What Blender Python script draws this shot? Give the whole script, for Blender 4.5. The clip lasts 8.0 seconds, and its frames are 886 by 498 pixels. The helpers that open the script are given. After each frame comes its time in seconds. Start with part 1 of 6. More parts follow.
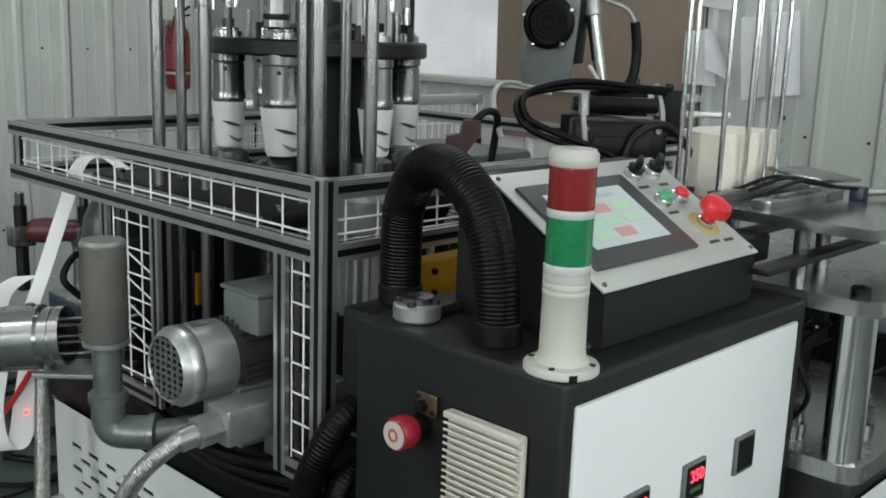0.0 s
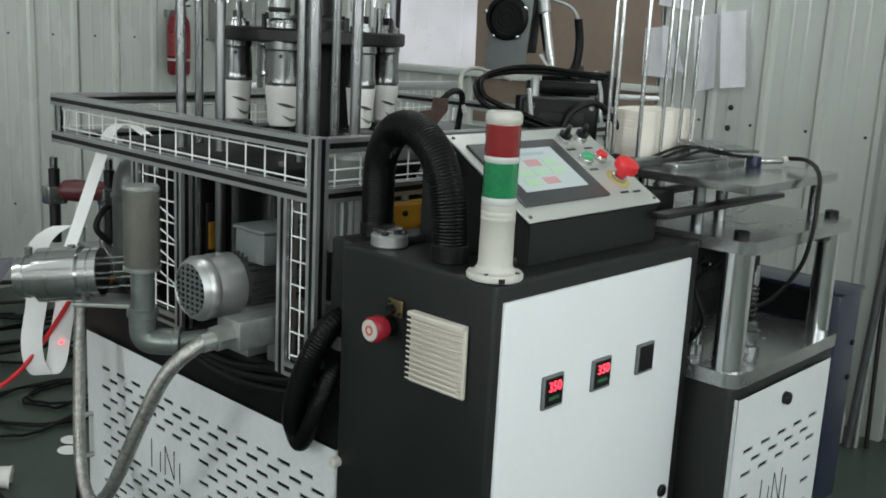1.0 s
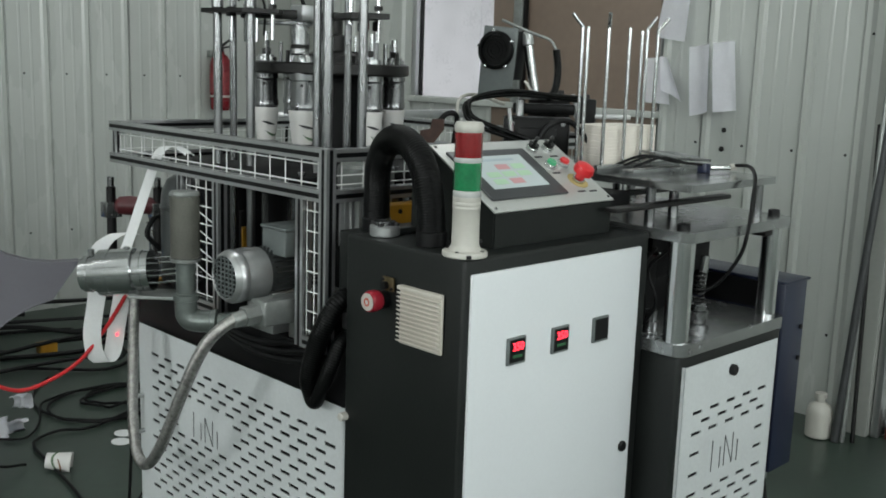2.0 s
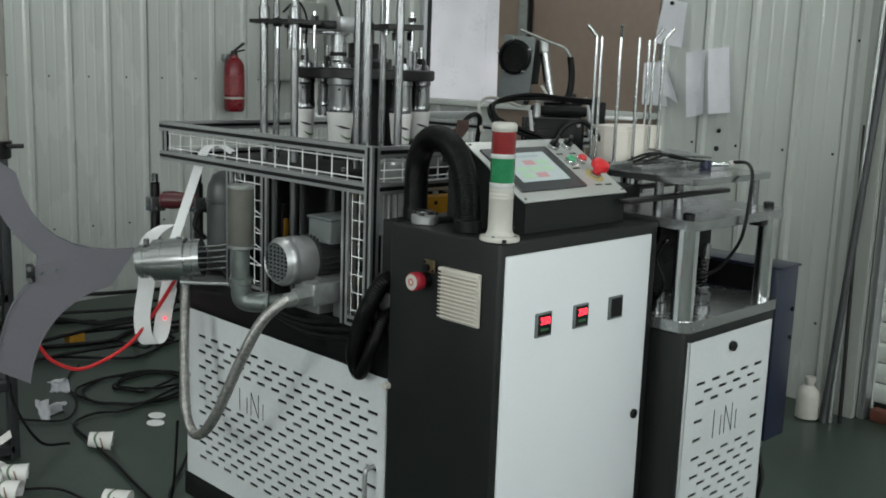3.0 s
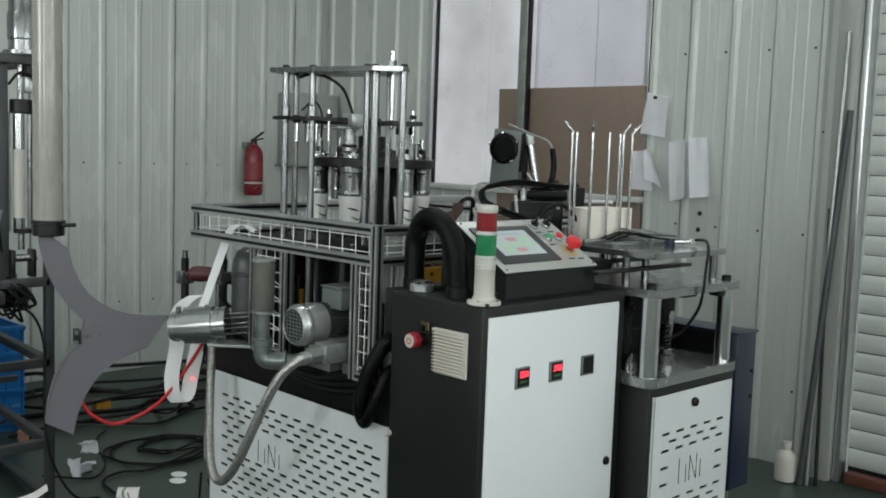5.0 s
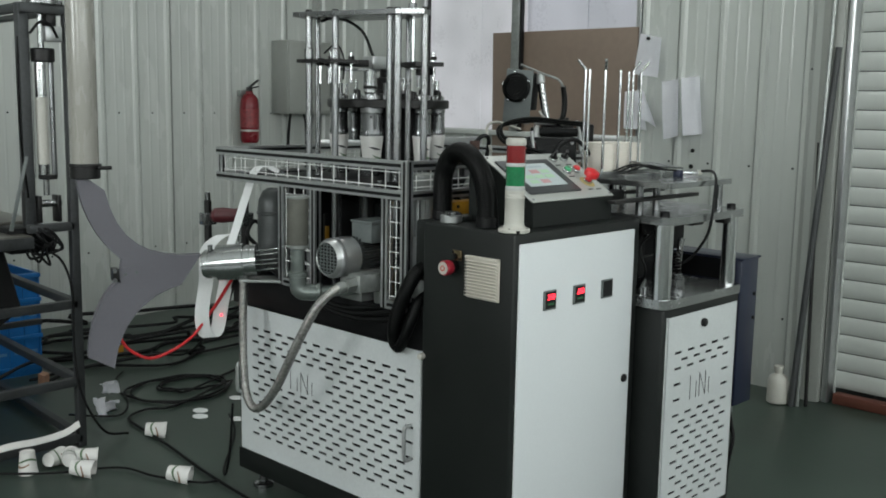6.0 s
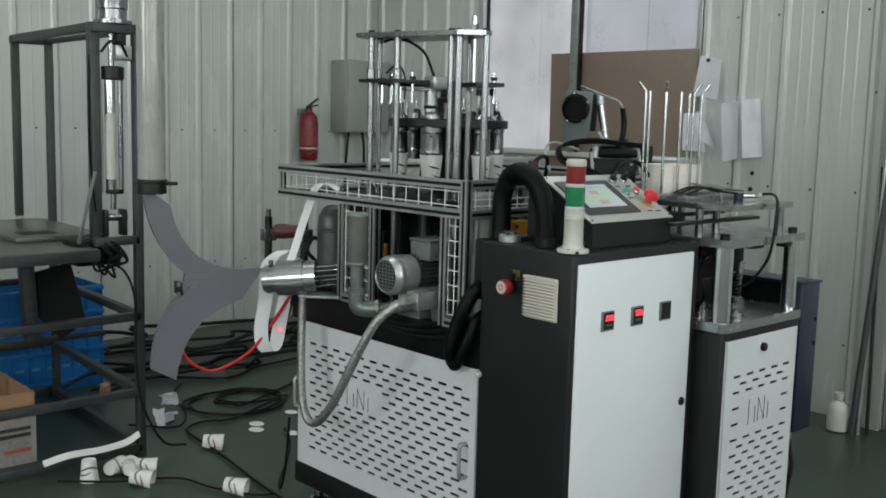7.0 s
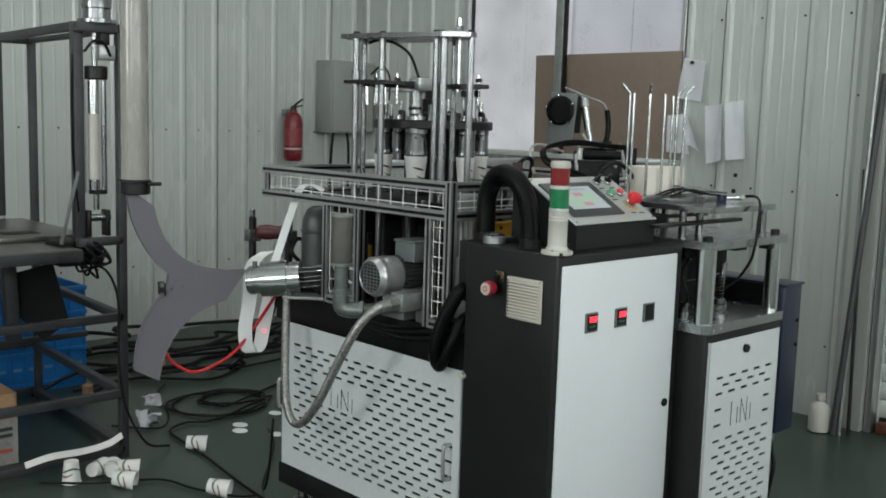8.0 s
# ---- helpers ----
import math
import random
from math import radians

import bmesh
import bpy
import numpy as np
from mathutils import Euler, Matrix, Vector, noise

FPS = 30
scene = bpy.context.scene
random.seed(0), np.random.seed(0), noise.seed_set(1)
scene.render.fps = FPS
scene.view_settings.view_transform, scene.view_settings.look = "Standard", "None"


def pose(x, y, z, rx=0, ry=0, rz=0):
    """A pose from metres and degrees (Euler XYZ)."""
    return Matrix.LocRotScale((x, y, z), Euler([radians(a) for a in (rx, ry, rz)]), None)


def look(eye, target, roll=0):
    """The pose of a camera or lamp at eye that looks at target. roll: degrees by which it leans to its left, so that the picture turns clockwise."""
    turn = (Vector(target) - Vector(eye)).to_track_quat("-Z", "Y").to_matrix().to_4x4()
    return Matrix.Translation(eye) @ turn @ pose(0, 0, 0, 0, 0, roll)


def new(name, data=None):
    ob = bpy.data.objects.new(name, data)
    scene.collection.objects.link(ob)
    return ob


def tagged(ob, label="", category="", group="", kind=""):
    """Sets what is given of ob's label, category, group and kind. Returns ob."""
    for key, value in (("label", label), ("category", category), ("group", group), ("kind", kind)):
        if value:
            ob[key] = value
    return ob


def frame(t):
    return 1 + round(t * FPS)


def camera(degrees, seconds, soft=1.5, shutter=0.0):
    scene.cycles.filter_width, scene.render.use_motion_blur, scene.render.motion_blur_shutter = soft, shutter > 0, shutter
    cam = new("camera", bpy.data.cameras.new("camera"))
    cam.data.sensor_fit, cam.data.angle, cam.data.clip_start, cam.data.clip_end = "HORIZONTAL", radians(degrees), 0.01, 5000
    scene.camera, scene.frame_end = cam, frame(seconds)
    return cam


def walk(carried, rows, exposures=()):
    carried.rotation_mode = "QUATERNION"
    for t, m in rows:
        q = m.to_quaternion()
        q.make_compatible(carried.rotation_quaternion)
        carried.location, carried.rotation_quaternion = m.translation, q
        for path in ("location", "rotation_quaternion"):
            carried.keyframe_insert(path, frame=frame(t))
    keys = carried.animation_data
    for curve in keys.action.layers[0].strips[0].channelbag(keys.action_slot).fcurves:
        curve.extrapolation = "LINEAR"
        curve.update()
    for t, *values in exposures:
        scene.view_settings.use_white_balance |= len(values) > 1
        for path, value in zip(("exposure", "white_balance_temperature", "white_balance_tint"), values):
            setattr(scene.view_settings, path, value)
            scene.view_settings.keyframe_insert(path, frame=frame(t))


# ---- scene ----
cam = camera(47.5, 8.0, soft=1.8)
PATH = [
    (0, (0.0628, 0.0732, 1.3788), (1.4741, 1.4274, 0.9608), 2.04),
    (0.5, (-0.0525, -0.0788, 1.3732), (1.3659, 1.2849, 1.0140), 2.28),
    (1, (-0.1830, -0.2144, 1.3772), (1.2436, 1.1203, 0.9489), 2.94),
    (1.5, (-0.2613, -0.3754, 1.3782), (1.1142, 1.0268, 1.0014), 1.79),
    (1.7, (-0.3036, -0.4570, 1.3670), (1.0642, 0.9556, 1.0016), 1.92),
    (2.8, (-0.5600, -0.6426, 1.3696), (0.8459, 0.7364, 1.0196), 1.90),
    (3, (-0.6116, -0.6560, 1.3763), (0.7792, 0.7357, 1.0178), 1.98),
    (3.5, (-0.6720, -0.7044, 1.3778), (0.6638, 0.7424, 1.0275), 2.48),
    (4, (-0.6957, -0.8042, 1.3859), (0.6259, 0.6662, 1.0842), 1.47),
    (4.5, (-0.7471, -0.9107, 1.3973), (0.5480, 0.5920, 1.1437), 1.26),
    (4.7, (-0.7710, -0.9316, 1.4013), (0.5648, 0.5446, 1.2114), 1.41),
    (5.8, (-1.0444, -0.9607, 1.3645), (0.4044, 0.3911, 1.0931), 2.07),
    (6, (-1.0584, -0.9584, 1.3614), (0.3598, 0.4212, 1.0682), 1.01),
    (6.5, (-1.0696, -0.9573, 1.3598), (0.3265, 0.4437, 1.0635), 1.12),
    (7, (-1.0839, -0.9605, 1.3632), (0.2626, 0.4957, 1.1051), 1.52),
    (7.5, (-1.0840, -0.9675, 1.3602), (0.2794, 0.4725, 1.1012), 1.74),
    (8, (-1.0853, -0.9624, 1.3656), (0.2836, 0.4730, 1.1096), 1.75),
]
walk(cam, [(t, look(eye, target, roll)) for t, eye, target, roll in PATH],
     exposures=[(0.0, 0.12), (1.0, 0.12), (1.7, 0.03), (2.8, -0.07), (8.0, -0.07)])

# ---- light: unseen daylight windows behind the camera and unseen tube lamps, added as sources ----
world = bpy.data.worlds.new("world")
scene.world = world
world.use_nodes = True
wn = world.node_tree.nodes
sky = wn.new("ShaderNodeTexSky")
sky.sky_type, sky.sun_disc = "NISHITA", False
sky.sun_elevation, sky.sun_rotation = radians(40), radians(200)
world.node_tree.links.new(sky.outputs["Color"], wn["Background"].inputs["Color"])
wn["Background"].inputs["Strength"].default_value = 0.08


def area_lamp(name, place, target, w, h, watts, colour):
    d = bpy.data.lights.new(name, "AREA")
    d.shape, d.size, d.size_y, d.energy, d.color = "RECTANGLE", w, h, watts, colour
    ob = new(name, d)
    ob.matrix_world = look(place, target)
    return ob


# South windows are assumed from the light's direction; none is in view.
for wx in (-2.4, 0.2, 2.4):
    area_lamp("window_daylight", (wx, -4.42, 2.35), (wx, 4, 1.6), 1.5, 1.4, 39, (0.945, 1.0, 0.995))
# West windows are added to light the east wall, also unseen.
for wy in (-2.2, 1.4):
    area_lamp("window_daylight", (-4.42, wy, 2.35), (4, wy, 1.6), 1.5, 1.4, 78, (0.95, 1.0, 0.995))
# Overhead tubes out of view, added because the hall needs light.
TUBES = [(x, y) for x in (-1.9, 0.9, 2.6) for y in (-1.6, 2.2)]
for tx, ty in TUBES:
    area_lamp("unseen_tube_light", (tx, ty, 3.86), (tx, ty, 0), 1.2, 0.16, 13, (0.955, 1.0, 0.985))


# ---- materials ----
def mat(name, base, rough=0.5, metal=0.0, vary=0.12, scale=6.0, fine=60.0, bump=0.0, rvary=0.15, coat=0.0, stretch=(1, 1, 1), spec=0.5):
    """A surface with a broad and a fine variation of colour and gloss, and fine relief."""
    m = bpy.data.materials.new(name)
    m.use_nodes = True
    n, l = m.node_tree.nodes, m.node_tree.links
    b = n["Principled BSDF"]
    co, mp = n.new("ShaderNodeTexCoord"), n.new("ShaderNodeMapping")
    l.new(co.outputs["Object"], mp.inputs["Vector"])
    mp.inputs["Scale"].default_value = stretch
    big, small = n.new("ShaderNodeTexNoise"), n.new("ShaderNodeTexNoise")
    for t, s in ((big, scale), (small, fine)):
        t.inputs["Scale"].default_value = s
        t.inputs["Detail"].default_value = 4
        l.new(mp.outputs["Vector"], t.inputs["Vector"])
    mix = n.new("ShaderNodeMath")
    mix.operation = "MULTIPLY_ADD"
    l.new(small.outputs["Fac"], mix.inputs[0])
    mix.inputs[1].default_value = 0.4
    half = n.new("ShaderNodeMath")
    half.operation = "MULTIPLY"
    half.inputs[1].default_value = 0.6
    l.new(big.outputs["Fac"], half.inputs[0])
    l.new(half.outputs[0], mix.inputs[2])
    ramp = n.new("ShaderNodeValToRGB")
    ramp.color_ramp.elements[0].position, ramp.color_ramp.elements[1].position = 0.3, 0.7
    ramp.color_ramp.elements[0].color = (*[c * (1 - vary) for c in base], 1)
    ramp.color_ramp.elements[1].color = (*[min(1, c * (1 + vary)) for c in base], 1)
    l.new(mix.outputs[0], ramp.inputs["Fac"])
    l.new(ramp.outputs["Color"], b.inputs["Base Color"])
    rr = n.new("ShaderNodeMapRange")
    rr.inputs["To Min"].default_value, rr.inputs["To Max"].default_value = max(0.03, rough - rvary), min(1, rough + rvary)
    l.new(mix.outputs[0], rr.inputs["Value"])
    l.new(rr.outputs["Result"], b.inputs["Roughness"])
    b.inputs["Metallic"].default_value = metal
    b.inputs["Coat Weight"].default_value = coat
    b.inputs["Specular IOR Level"].default_value = spec
    if bump:
        bp = n.new("ShaderNodeBump")
        bp.inputs["Strength"].default_value = bump
        bp.inputs["Distance"].default_value = 0.002
        l.new(small.outputs["Fac"], bp.inputs["Height"])
        l.new(bp.outputs["Normal"], b.inputs["Normal"])
    return m


def glow(name, colour, strength):
    m = mat(name, colour, 0.3, vary=0.03)
    b = m.node_tree.nodes["Principled BSDF"]
    b.inputs["Emission Color"].default_value = (*colour, 1)
    b.inputs["Emission Strength"].default_value = strength
    return m


CLAD = mat("painted_steel_cladding", (0.455, 0.475, 0.45), 0.27, vary=0.08, scale=1.3, fine=7, bump=0.35, rvary=0.1, stretch=(1, 1, 0.25))
FLOOR = mat("green_floor_paint", (0.032, 0.049, 0.038), 0.36, vary=0.5, scale=1.4, fine=24, bump=0.12, rvary=0.16)
# Coats the cabinets; the shutter's shade sheet uses it too.
DARK = mat("charcoal_powder_coat_and_shade", (0.0072, 0.0088, 0.0082), 0.44, vary=0.3, scale=5, fine=160, bump=0.12, spec=0.32)
# Serves oily black parts and also sheets that stand in for shade.
DARKER = mat("black_oily_steel_and_shade", (0.005, 0.005, 0.0055), 0.5, vary=0.4, scale=8, fine=70, spec=0.18)
WHITE = mat("white_powder_coat", (0.62, 0.645, 0.66), 0.4, vary=0.03, scale=3, fine=160, bump=0.06)
PANEL = mat("pale_grey_powder_coat", (0.535, 0.56, 0.565), 0.42, vary=0.09, scale=5, fine=120, bump=0.06)
ALU = mat("anodised_aluminium", (0.56, 0.57, 0.58), 0.32, 0.9, vary=0.08, scale=8, fine=60, rvary=0.06)
STEEL = mat("ground_steel", (0.225, 0.23, 0.235), 0.27, 0.95, vary=0.16, scale=5, fine=30, rvary=0.05, stretch=(1, 1, 0.15))
CHROME = mat("bright_chrome", (0.54, 0.55, 0.555), 0.19, 1.0, vary=0.06, scale=5, fine=20, rvary=0.05, stretch=(1, 1, 0.2))
PLATE = mat("oiled_plate_steel", (0.30, 0.31, 0.31), 0.26, 0.85, vary=0.22, scale=6, fine=40, rvary=0.08)
TURRET = mat("blackened_steel", (0.018, 0.0175, 0.0175), 0.4, 0.6, vary=0.3, scale=10, fine=60)
GALV = mat("galvanised_pipe", (0.28, 0.295, 0.285), 0.38, 0.7, vary=0.25, scale=14, fine=60, bump=0.05)
MOTORGREY = mat("dark_motor_paint", (0.055, 0.06, 0.06), 0.4, 0.3, vary=0.25, scale=14, fine=80)
CASTALU = mat("silver_motor_paint", (0.42, 0.43, 0.43), 0.38, 0.8, vary=0.12, scale=12, fine=80, rvary=0.08)
MUFF = mat("bronze_grey_mesh", (0.078, 0.078, 0.066), 0.65, 0.2, vary=0.25, scale=25, fine=240, bump=0.35)
BRAID = mat("braided_steel", (0.36, 0.355, 0.34), 0.33, 0.9, vary=0.45, scale=90, fine=300, bump=0.6, rvary=0.1)
RUBBER = mat("black_rubber", (0.0016, 0.0018, 0.0018), 0.36, vary=0.3, scale=12, fine=60, spec=0.14)
CABLE = mat("black_cable", (0.003, 0.003, 0.0034), 0.5, vary=0.3, spec=0.25)
REDCABLE = mat("red_cable", (0.62, 0.025, 0.03), 0.4, vary=0.15)
WIRE = mat("white_coated_wire", (0.72, 0.73, 0.72), 0.4, vary=0.06)
BEIGE = mat("ivory_plastic", (0.52, 0.49, 0.43), 0.42, vary=0.05, fine=140)
OFFWHITE = mat("off_white_plastic", (0.44, 0.43, 0.39), 0.38, vary=0.05, fine=140)
CREAM = mat("cream_cup_board", (0.70, 0.655, 0.59), 0.65, vary=0.05, scale=20, fine=120)
DEEPRED = mat("deep_red_plastic", (0.26, 0.010, 0.022), 0.35, vary=0.1)
REDP = mat("red_plastic", (0.58, 0.025, 0.03), 0.33, vary=0.1)
BLACKP = mat("black_plastic", (0.004, 0.004, 0.0045), 0.36, vary=0.15, spec=0.3)
GREENP = mat("green_plastic", (0.05, 0.33, 0.15), 0.35, vary=0.1)
REDLENS = mat("red_lens", (0.175, 0.008, 0.010), 0.16, vary=0.2, scale=40, fine=200, coat=0.5)
GREENLENS = mat("green_lens", (0.008, 0.15, 0.055), 0.16, vary=0.25, scale=40, fine=200, coat=0.5)
CLEARRING = mat("clear_ring", (0.42, 0.43, 0.42), 0.2, vary=0.1)
PAPER = mat("white_paper", (0.80, 0.81, 0.81), 0.7, vary=0.05, scale=20, fine=120)
NOTEPAPER = mat("bright_note_paper", (0.90, 0.90, 0.94), 0.6, vary=0.05, scale=14, fine=120)
CUPWHITE = mat("cup_board", (0.66, 0.65, 0.63), 0.55, vary=0.05, scale=20)
CUPBAND = mat("cup_print_brown", (0.20, 0.12, 0.07), 0.55, vary=0.3, scale=60)
CUPGREEN = mat("cup_print_green", (0.10, 0.16, 0.09), 0.55, vary=0.3, scale=60)
BOARD = mat("brown_hardboard", (0.19, 0.142, 0.11), 0.6, vary=0.12, scale=2.2, fine=30, bump=0.05)
# Pane emission stands in for daylight; the second copy only glows less.
SHEET = glow("daylit_film_pane", (0.58, 0.575, 0.61), 0.30)
SHEET2 = glow("dimmer_daylit_film_pane", (0.54, 0.54, 0.60), 0.20)
BLUE = mat("blue_crate_plastic", (0.008, 0.125, 0.36), 0.4, vary=0.18, scale=5)
NAVY = mat("navy_paint", (0.011, 0.015, 0.034), 0.38, vary=0.15, scale=5, fine=120, bump=0.1)
CARTON = mat("cardboard", (0.34, 0.20, 0.11), 0.75, vary=0.12, scale=8, fine=90, bump=0.1)
DUCT = mat("grey_duct_paint", (0.112, 0.108, 0.125), 0.55, vary=0.08, scale=5, fine=90, bump=0.1)
TUBEPL = mat("cloudy_plastic_tube", (0.27, 0.262, 0.235), 0.28, vary=0.12, scale=5, fine=30, stretch=(1, 1, 0.2), coat=0.3)
RACK = mat("worn_dark_steel", (0.048, 0.051, 0.053), 0.5, 0.3, vary=0.35, scale=9, fine=90, bump=0.1)
TABLE = mat("dull_worktop_steel", (0.13, 0.125, 0.11), 0.33, 0.6, vary=0.35, scale=5, fine=90)
YELLOW = mat("ochre_paint", (0.40, 0.20, 0.016), 0.45, vary=0.15, scale=8)
BRASS = mat("dull_brass", (0.13, 0.10, 0.055), 0.4, 0.8, vary=0.25, scale=30)
GREYBOX = mat("grey_enamel", (0.27, 0.28, 0.26), 0.4, vary=0.06, scale=4)
PIPEGREY = mat("weathered_pipe", (0.15, 0.17, 0.16), 0.36, 0.6, vary=0.3, scale=14, fine=60, bump=0.06)
BRACKET = mat("grey_bracket_paint", (0.115, 0.13, 0.128), 0.42, vary=0.15, scale=10)
OXRED = mat("oxide_red_enamel", (0.075, 0.012, 0.016), 0.4, vary=0.25, scale=20)
INK = mat("dark_grey_ink", (0.03, 0.03, 0.032), 0.5, vary=0.1)
REDINK = mat("faded_red_ink", (0.42, 0.08, 0.05), 0.6, vary=0.1)
WOOD = mat("dark_red_wood", (0.10, 0.032, 0.02), 0.6, vary=0.3, scale=12, stretch=(1, 0.1, 1))
CEIL = mat("ceiling_sheet", (0.62, 0.64, 0.62), 0.6, vary=0.06, scale=2)
LED = glow("lit_red_digits", (1.0, 0.03, 0.05), 5.0)
SCREEN = glow("lit_screen", (0.40, 0.45, 0.46), 0.13)
SCRGREEN = glow("lit_green_key", (0.32, 0.48, 0.33), 0.2)
SCRRED = glow("lit_red_key", (0.42, 0.22, 0.23), 0.2)
TUBEGLOW = glow("added_lit_tube", (0.93, 1.0, 0.96), 5.0)
# Noise in the emission paints uneven daylight onto the film.
for film, low, high in ((SHEET, 0.10, 0.57), (SHEET2, 0.04, 0.26)):
    fn, fl = film.node_tree.nodes, film.node_tree.links
    uneven, span = fn.new("ShaderNodeTexNoise"), fn.new("ShaderNodeMapRange")
    place = fn.new("ShaderNodeTexCoord")
    fl.new(place.outputs["Object"], uneven.inputs["Vector"])
    uneven.inputs["Scale"].default_value, uneven.inputs["Detail"].default_value = 1.9, 2
    span.inputs["From Min"].default_value, span.inputs["From Max"].default_value = 0.3, 0.7
    span.inputs["To Min"].default_value, span.inputs["To Max"].default_value = low, high
    fl.new(uneven.outputs["Fac"], span.inputs["Value"])
    fl.new(span.outputs["Result"], fn["Principled BSDF"].inputs["Emission Strength"])
GLASSPANE = glow("unseen_bright_window", (0.94, 1.0, 0.98), 1.6)


# ---- mesh helpers ----
def mesh_of(name, bm, material, smooth=True):
    me = bpy.data.meshes.new(name)
    bmesh.ops.recalc_face_normals(bm, faces=bm.faces)
    bm.to_mesh(me)
    bm.free()
    me.materials.append(material)
    if smooth:
        me.polygons.foreach_set("use_smooth", [True] * len(me.polygons))
        me.set_sharp_from_angle(angle=radians(38))
    return me


def thing(name, base, label, category, group="", kind=""):
    ob = new(name)
    ob.empty_display_size = 0.05
    ob.location = base
    return tagged(ob, label, category, group, kind)


def place_of(ob):
    p = Vector((0, 0, 0))
    while ob:
        p += ob.location
        ob = ob.parent
    return p


def part(name, bm, material, parent, label="", smooth=True):
    """One mesh, given in world places, under a thing or a part."""
    ob = new(name, mesh_of(name, bm, material, smooth))
    ob.parent = parent
    root = parent
    while root.parent:
        root = root.parent
    if root is parent:
        ob.matrix_parent_inverse = Matrix.Translation(-root.location)
    if label:
        tagged(ob, label)
    return ob


def solo(name, bm, material, label, category, group="", kind=""):
    """A thing of one mesh, its origin at the middle of its base."""
    lo = Vector([min(v.co[i] for v in bm.verts) for i in range(3)])
    hi = Vector([max(v.co[i] for v in bm.verts) for i in range(3)])
    base = Vector(((lo.x + hi.x) / 2, (lo.y + hi.y) / 2, lo.z))
    bmesh.ops.translate(bm, verts=bm.verts, vec=-base)
    ob = new(name, mesh_of(name, bm, material))
    ob.location = base
    return tagged(ob, label, category, group, kind)


def B():
    return bmesh.new()


def box(bm, lo, hi, bevel=0.0, seg=2):
    lo, hi = Vector(lo), Vector(hi)
    g = bmesh.ops.create_cube(bm, size=1, matrix=Matrix.Translation((lo + hi) / 2) @ Matrix.Diagonal((*(hi - lo), 1)))
    if bevel:
        edges = list({e for v in g["verts"] for e in v.link_edges})
        bmesh.ops.bevel(bm, geom=edges, offset=bevel, segments=seg, profile=0.5, affect="EDGES")
    return bm


def obox(bm, m, size, bevel=0.0):
    """A box of that size in the pose m."""
    g = bmesh.ops.create_cube(bm, size=1, matrix=m @ Matrix.Diagonal((*size, 1)))
    if bevel:
        edges = list({e for v in g["verts"] for e in v.link_edges})
        bmesh.ops.bevel(bm, geom=edges, offset=bevel, segments=2, profile=0.5, affect="EDGES")
    return bm


def along(p0, p1):
    p0, p1 = Vector(p0), Vector(p1)
    return Matrix.Translation(p0) @ (p1 - p0).to_track_quat("Z", "Y").to_matrix().to_4x4()


def lathe(bm, m, profile, seg=24, caps=True):
    """Turns (radius, height) pairs about the z axis of the pose m."""
    rings = []
    for r, h in profile:
        rings.append([bm.verts.new(m @ Vector((r * math.cos(2 * math.pi * k / seg), r * math.sin(2 * math.pi * k / seg), h))) for k in range(seg)])
    for a, b in zip(rings, rings[1:]):
        for k in range(seg):
            bm.faces.new((a[k], a[(k + 1) % seg], b[(k + 1) % seg], b[k]))
    if caps:
        bm.faces.new(rings[0])
        bm.faces.new(rings[-1])
    return bm


def cyl(bm, p0, p1, r, seg=20, bevel=0.0, r2=None):
    h = (Vector(p1) - Vector(p0)).length
    r2 = r if r2 is None else r2
    if bevel:
        prof = [(r - bevel, 0), (r, bevel), (r2, h - bevel), (r2 - bevel, h)]
    else:
        prof = [(r, 0), (r2, h)]
    return lathe(bm, along(p0, p1), prof, seg)


def smooth_path(pts, steps=8):
    p = [Vector(q) for q in pts]
    p = [2 * p[0] - p[1]] + p + [2 * p[-1] - p[-2]]
    out = []
    for i in range(1, len(p) - 2):
        a, b, c, d = p[i - 1:i + 3]
        for k in range(steps):
            t = k / steps
            out.append(0.5 * ((2 * b) + (c - a) * t + (2 * a - 5 * b + 4 * c - d) * t * t + (3 * b - a - 3 * c + d) * t ** 3))
    out.append(p[-2])
    return out


def tube(bm, pts, r, seg=8, steps=8, ripple=0.0, pitch=0.008, smoothed=True):
    """A round tube along a smooth line; ripple makes it a ribbed hose."""
    path = smooth_path(pts, steps) if smoothed else [Vector(q) for q in pts]
    if ripple:
        dense, run = [], 0.0
        total = sum((b - a).length for a, b in zip(path, path[1:]))
        n = int(total / pitch * 4)
        lens = [0]
        for a, b in zip(path, path[1:]):
            lens.append(lens[-1] + (b - a).length)
        i = 0
        for k in range(n + 1):
            s = total * k / n
            while i < len(lens) - 2 and lens[i + 1] < s:
                i += 1
            f = (s - lens[i]) / max(1e-9, lens[i + 1] - lens[i])
            dense.append(path[i].lerp(path[i + 1], f))
        path = dense
    up = Vector((0.12, 0.31, 0.94)).normalized()
    rings, prev = [], None
    for i, p in enumerate(path):
        d = (path[min(i + 1, len(path) - 1)] - path[max(i - 1, 0)]).normalized()
        side = prev if prev is not None else d.cross(up)
        side = (side - d * side.dot(d)).normalized()
        prev = side
        other = d.cross(side)
        rad = r - (ripple if ripple and i % 4 in (2, 3) else 0)
        rings.append([bm.verts.new(p + rad * (math.cos(2 * math.pi * k / seg) * side + math.sin(2 * math.pi * k / seg) * other)) for k in range(seg)])
    for a, b in zip(rings, rings[1:]):
        for k in range(seg):
            bm.faces.new((a[k], a[(k + 1) % seg], b[(k + 1) % seg], b[k]))
    bm.faces.new(rings[0])
    bm.faces.new(rings[-1])
    return bm


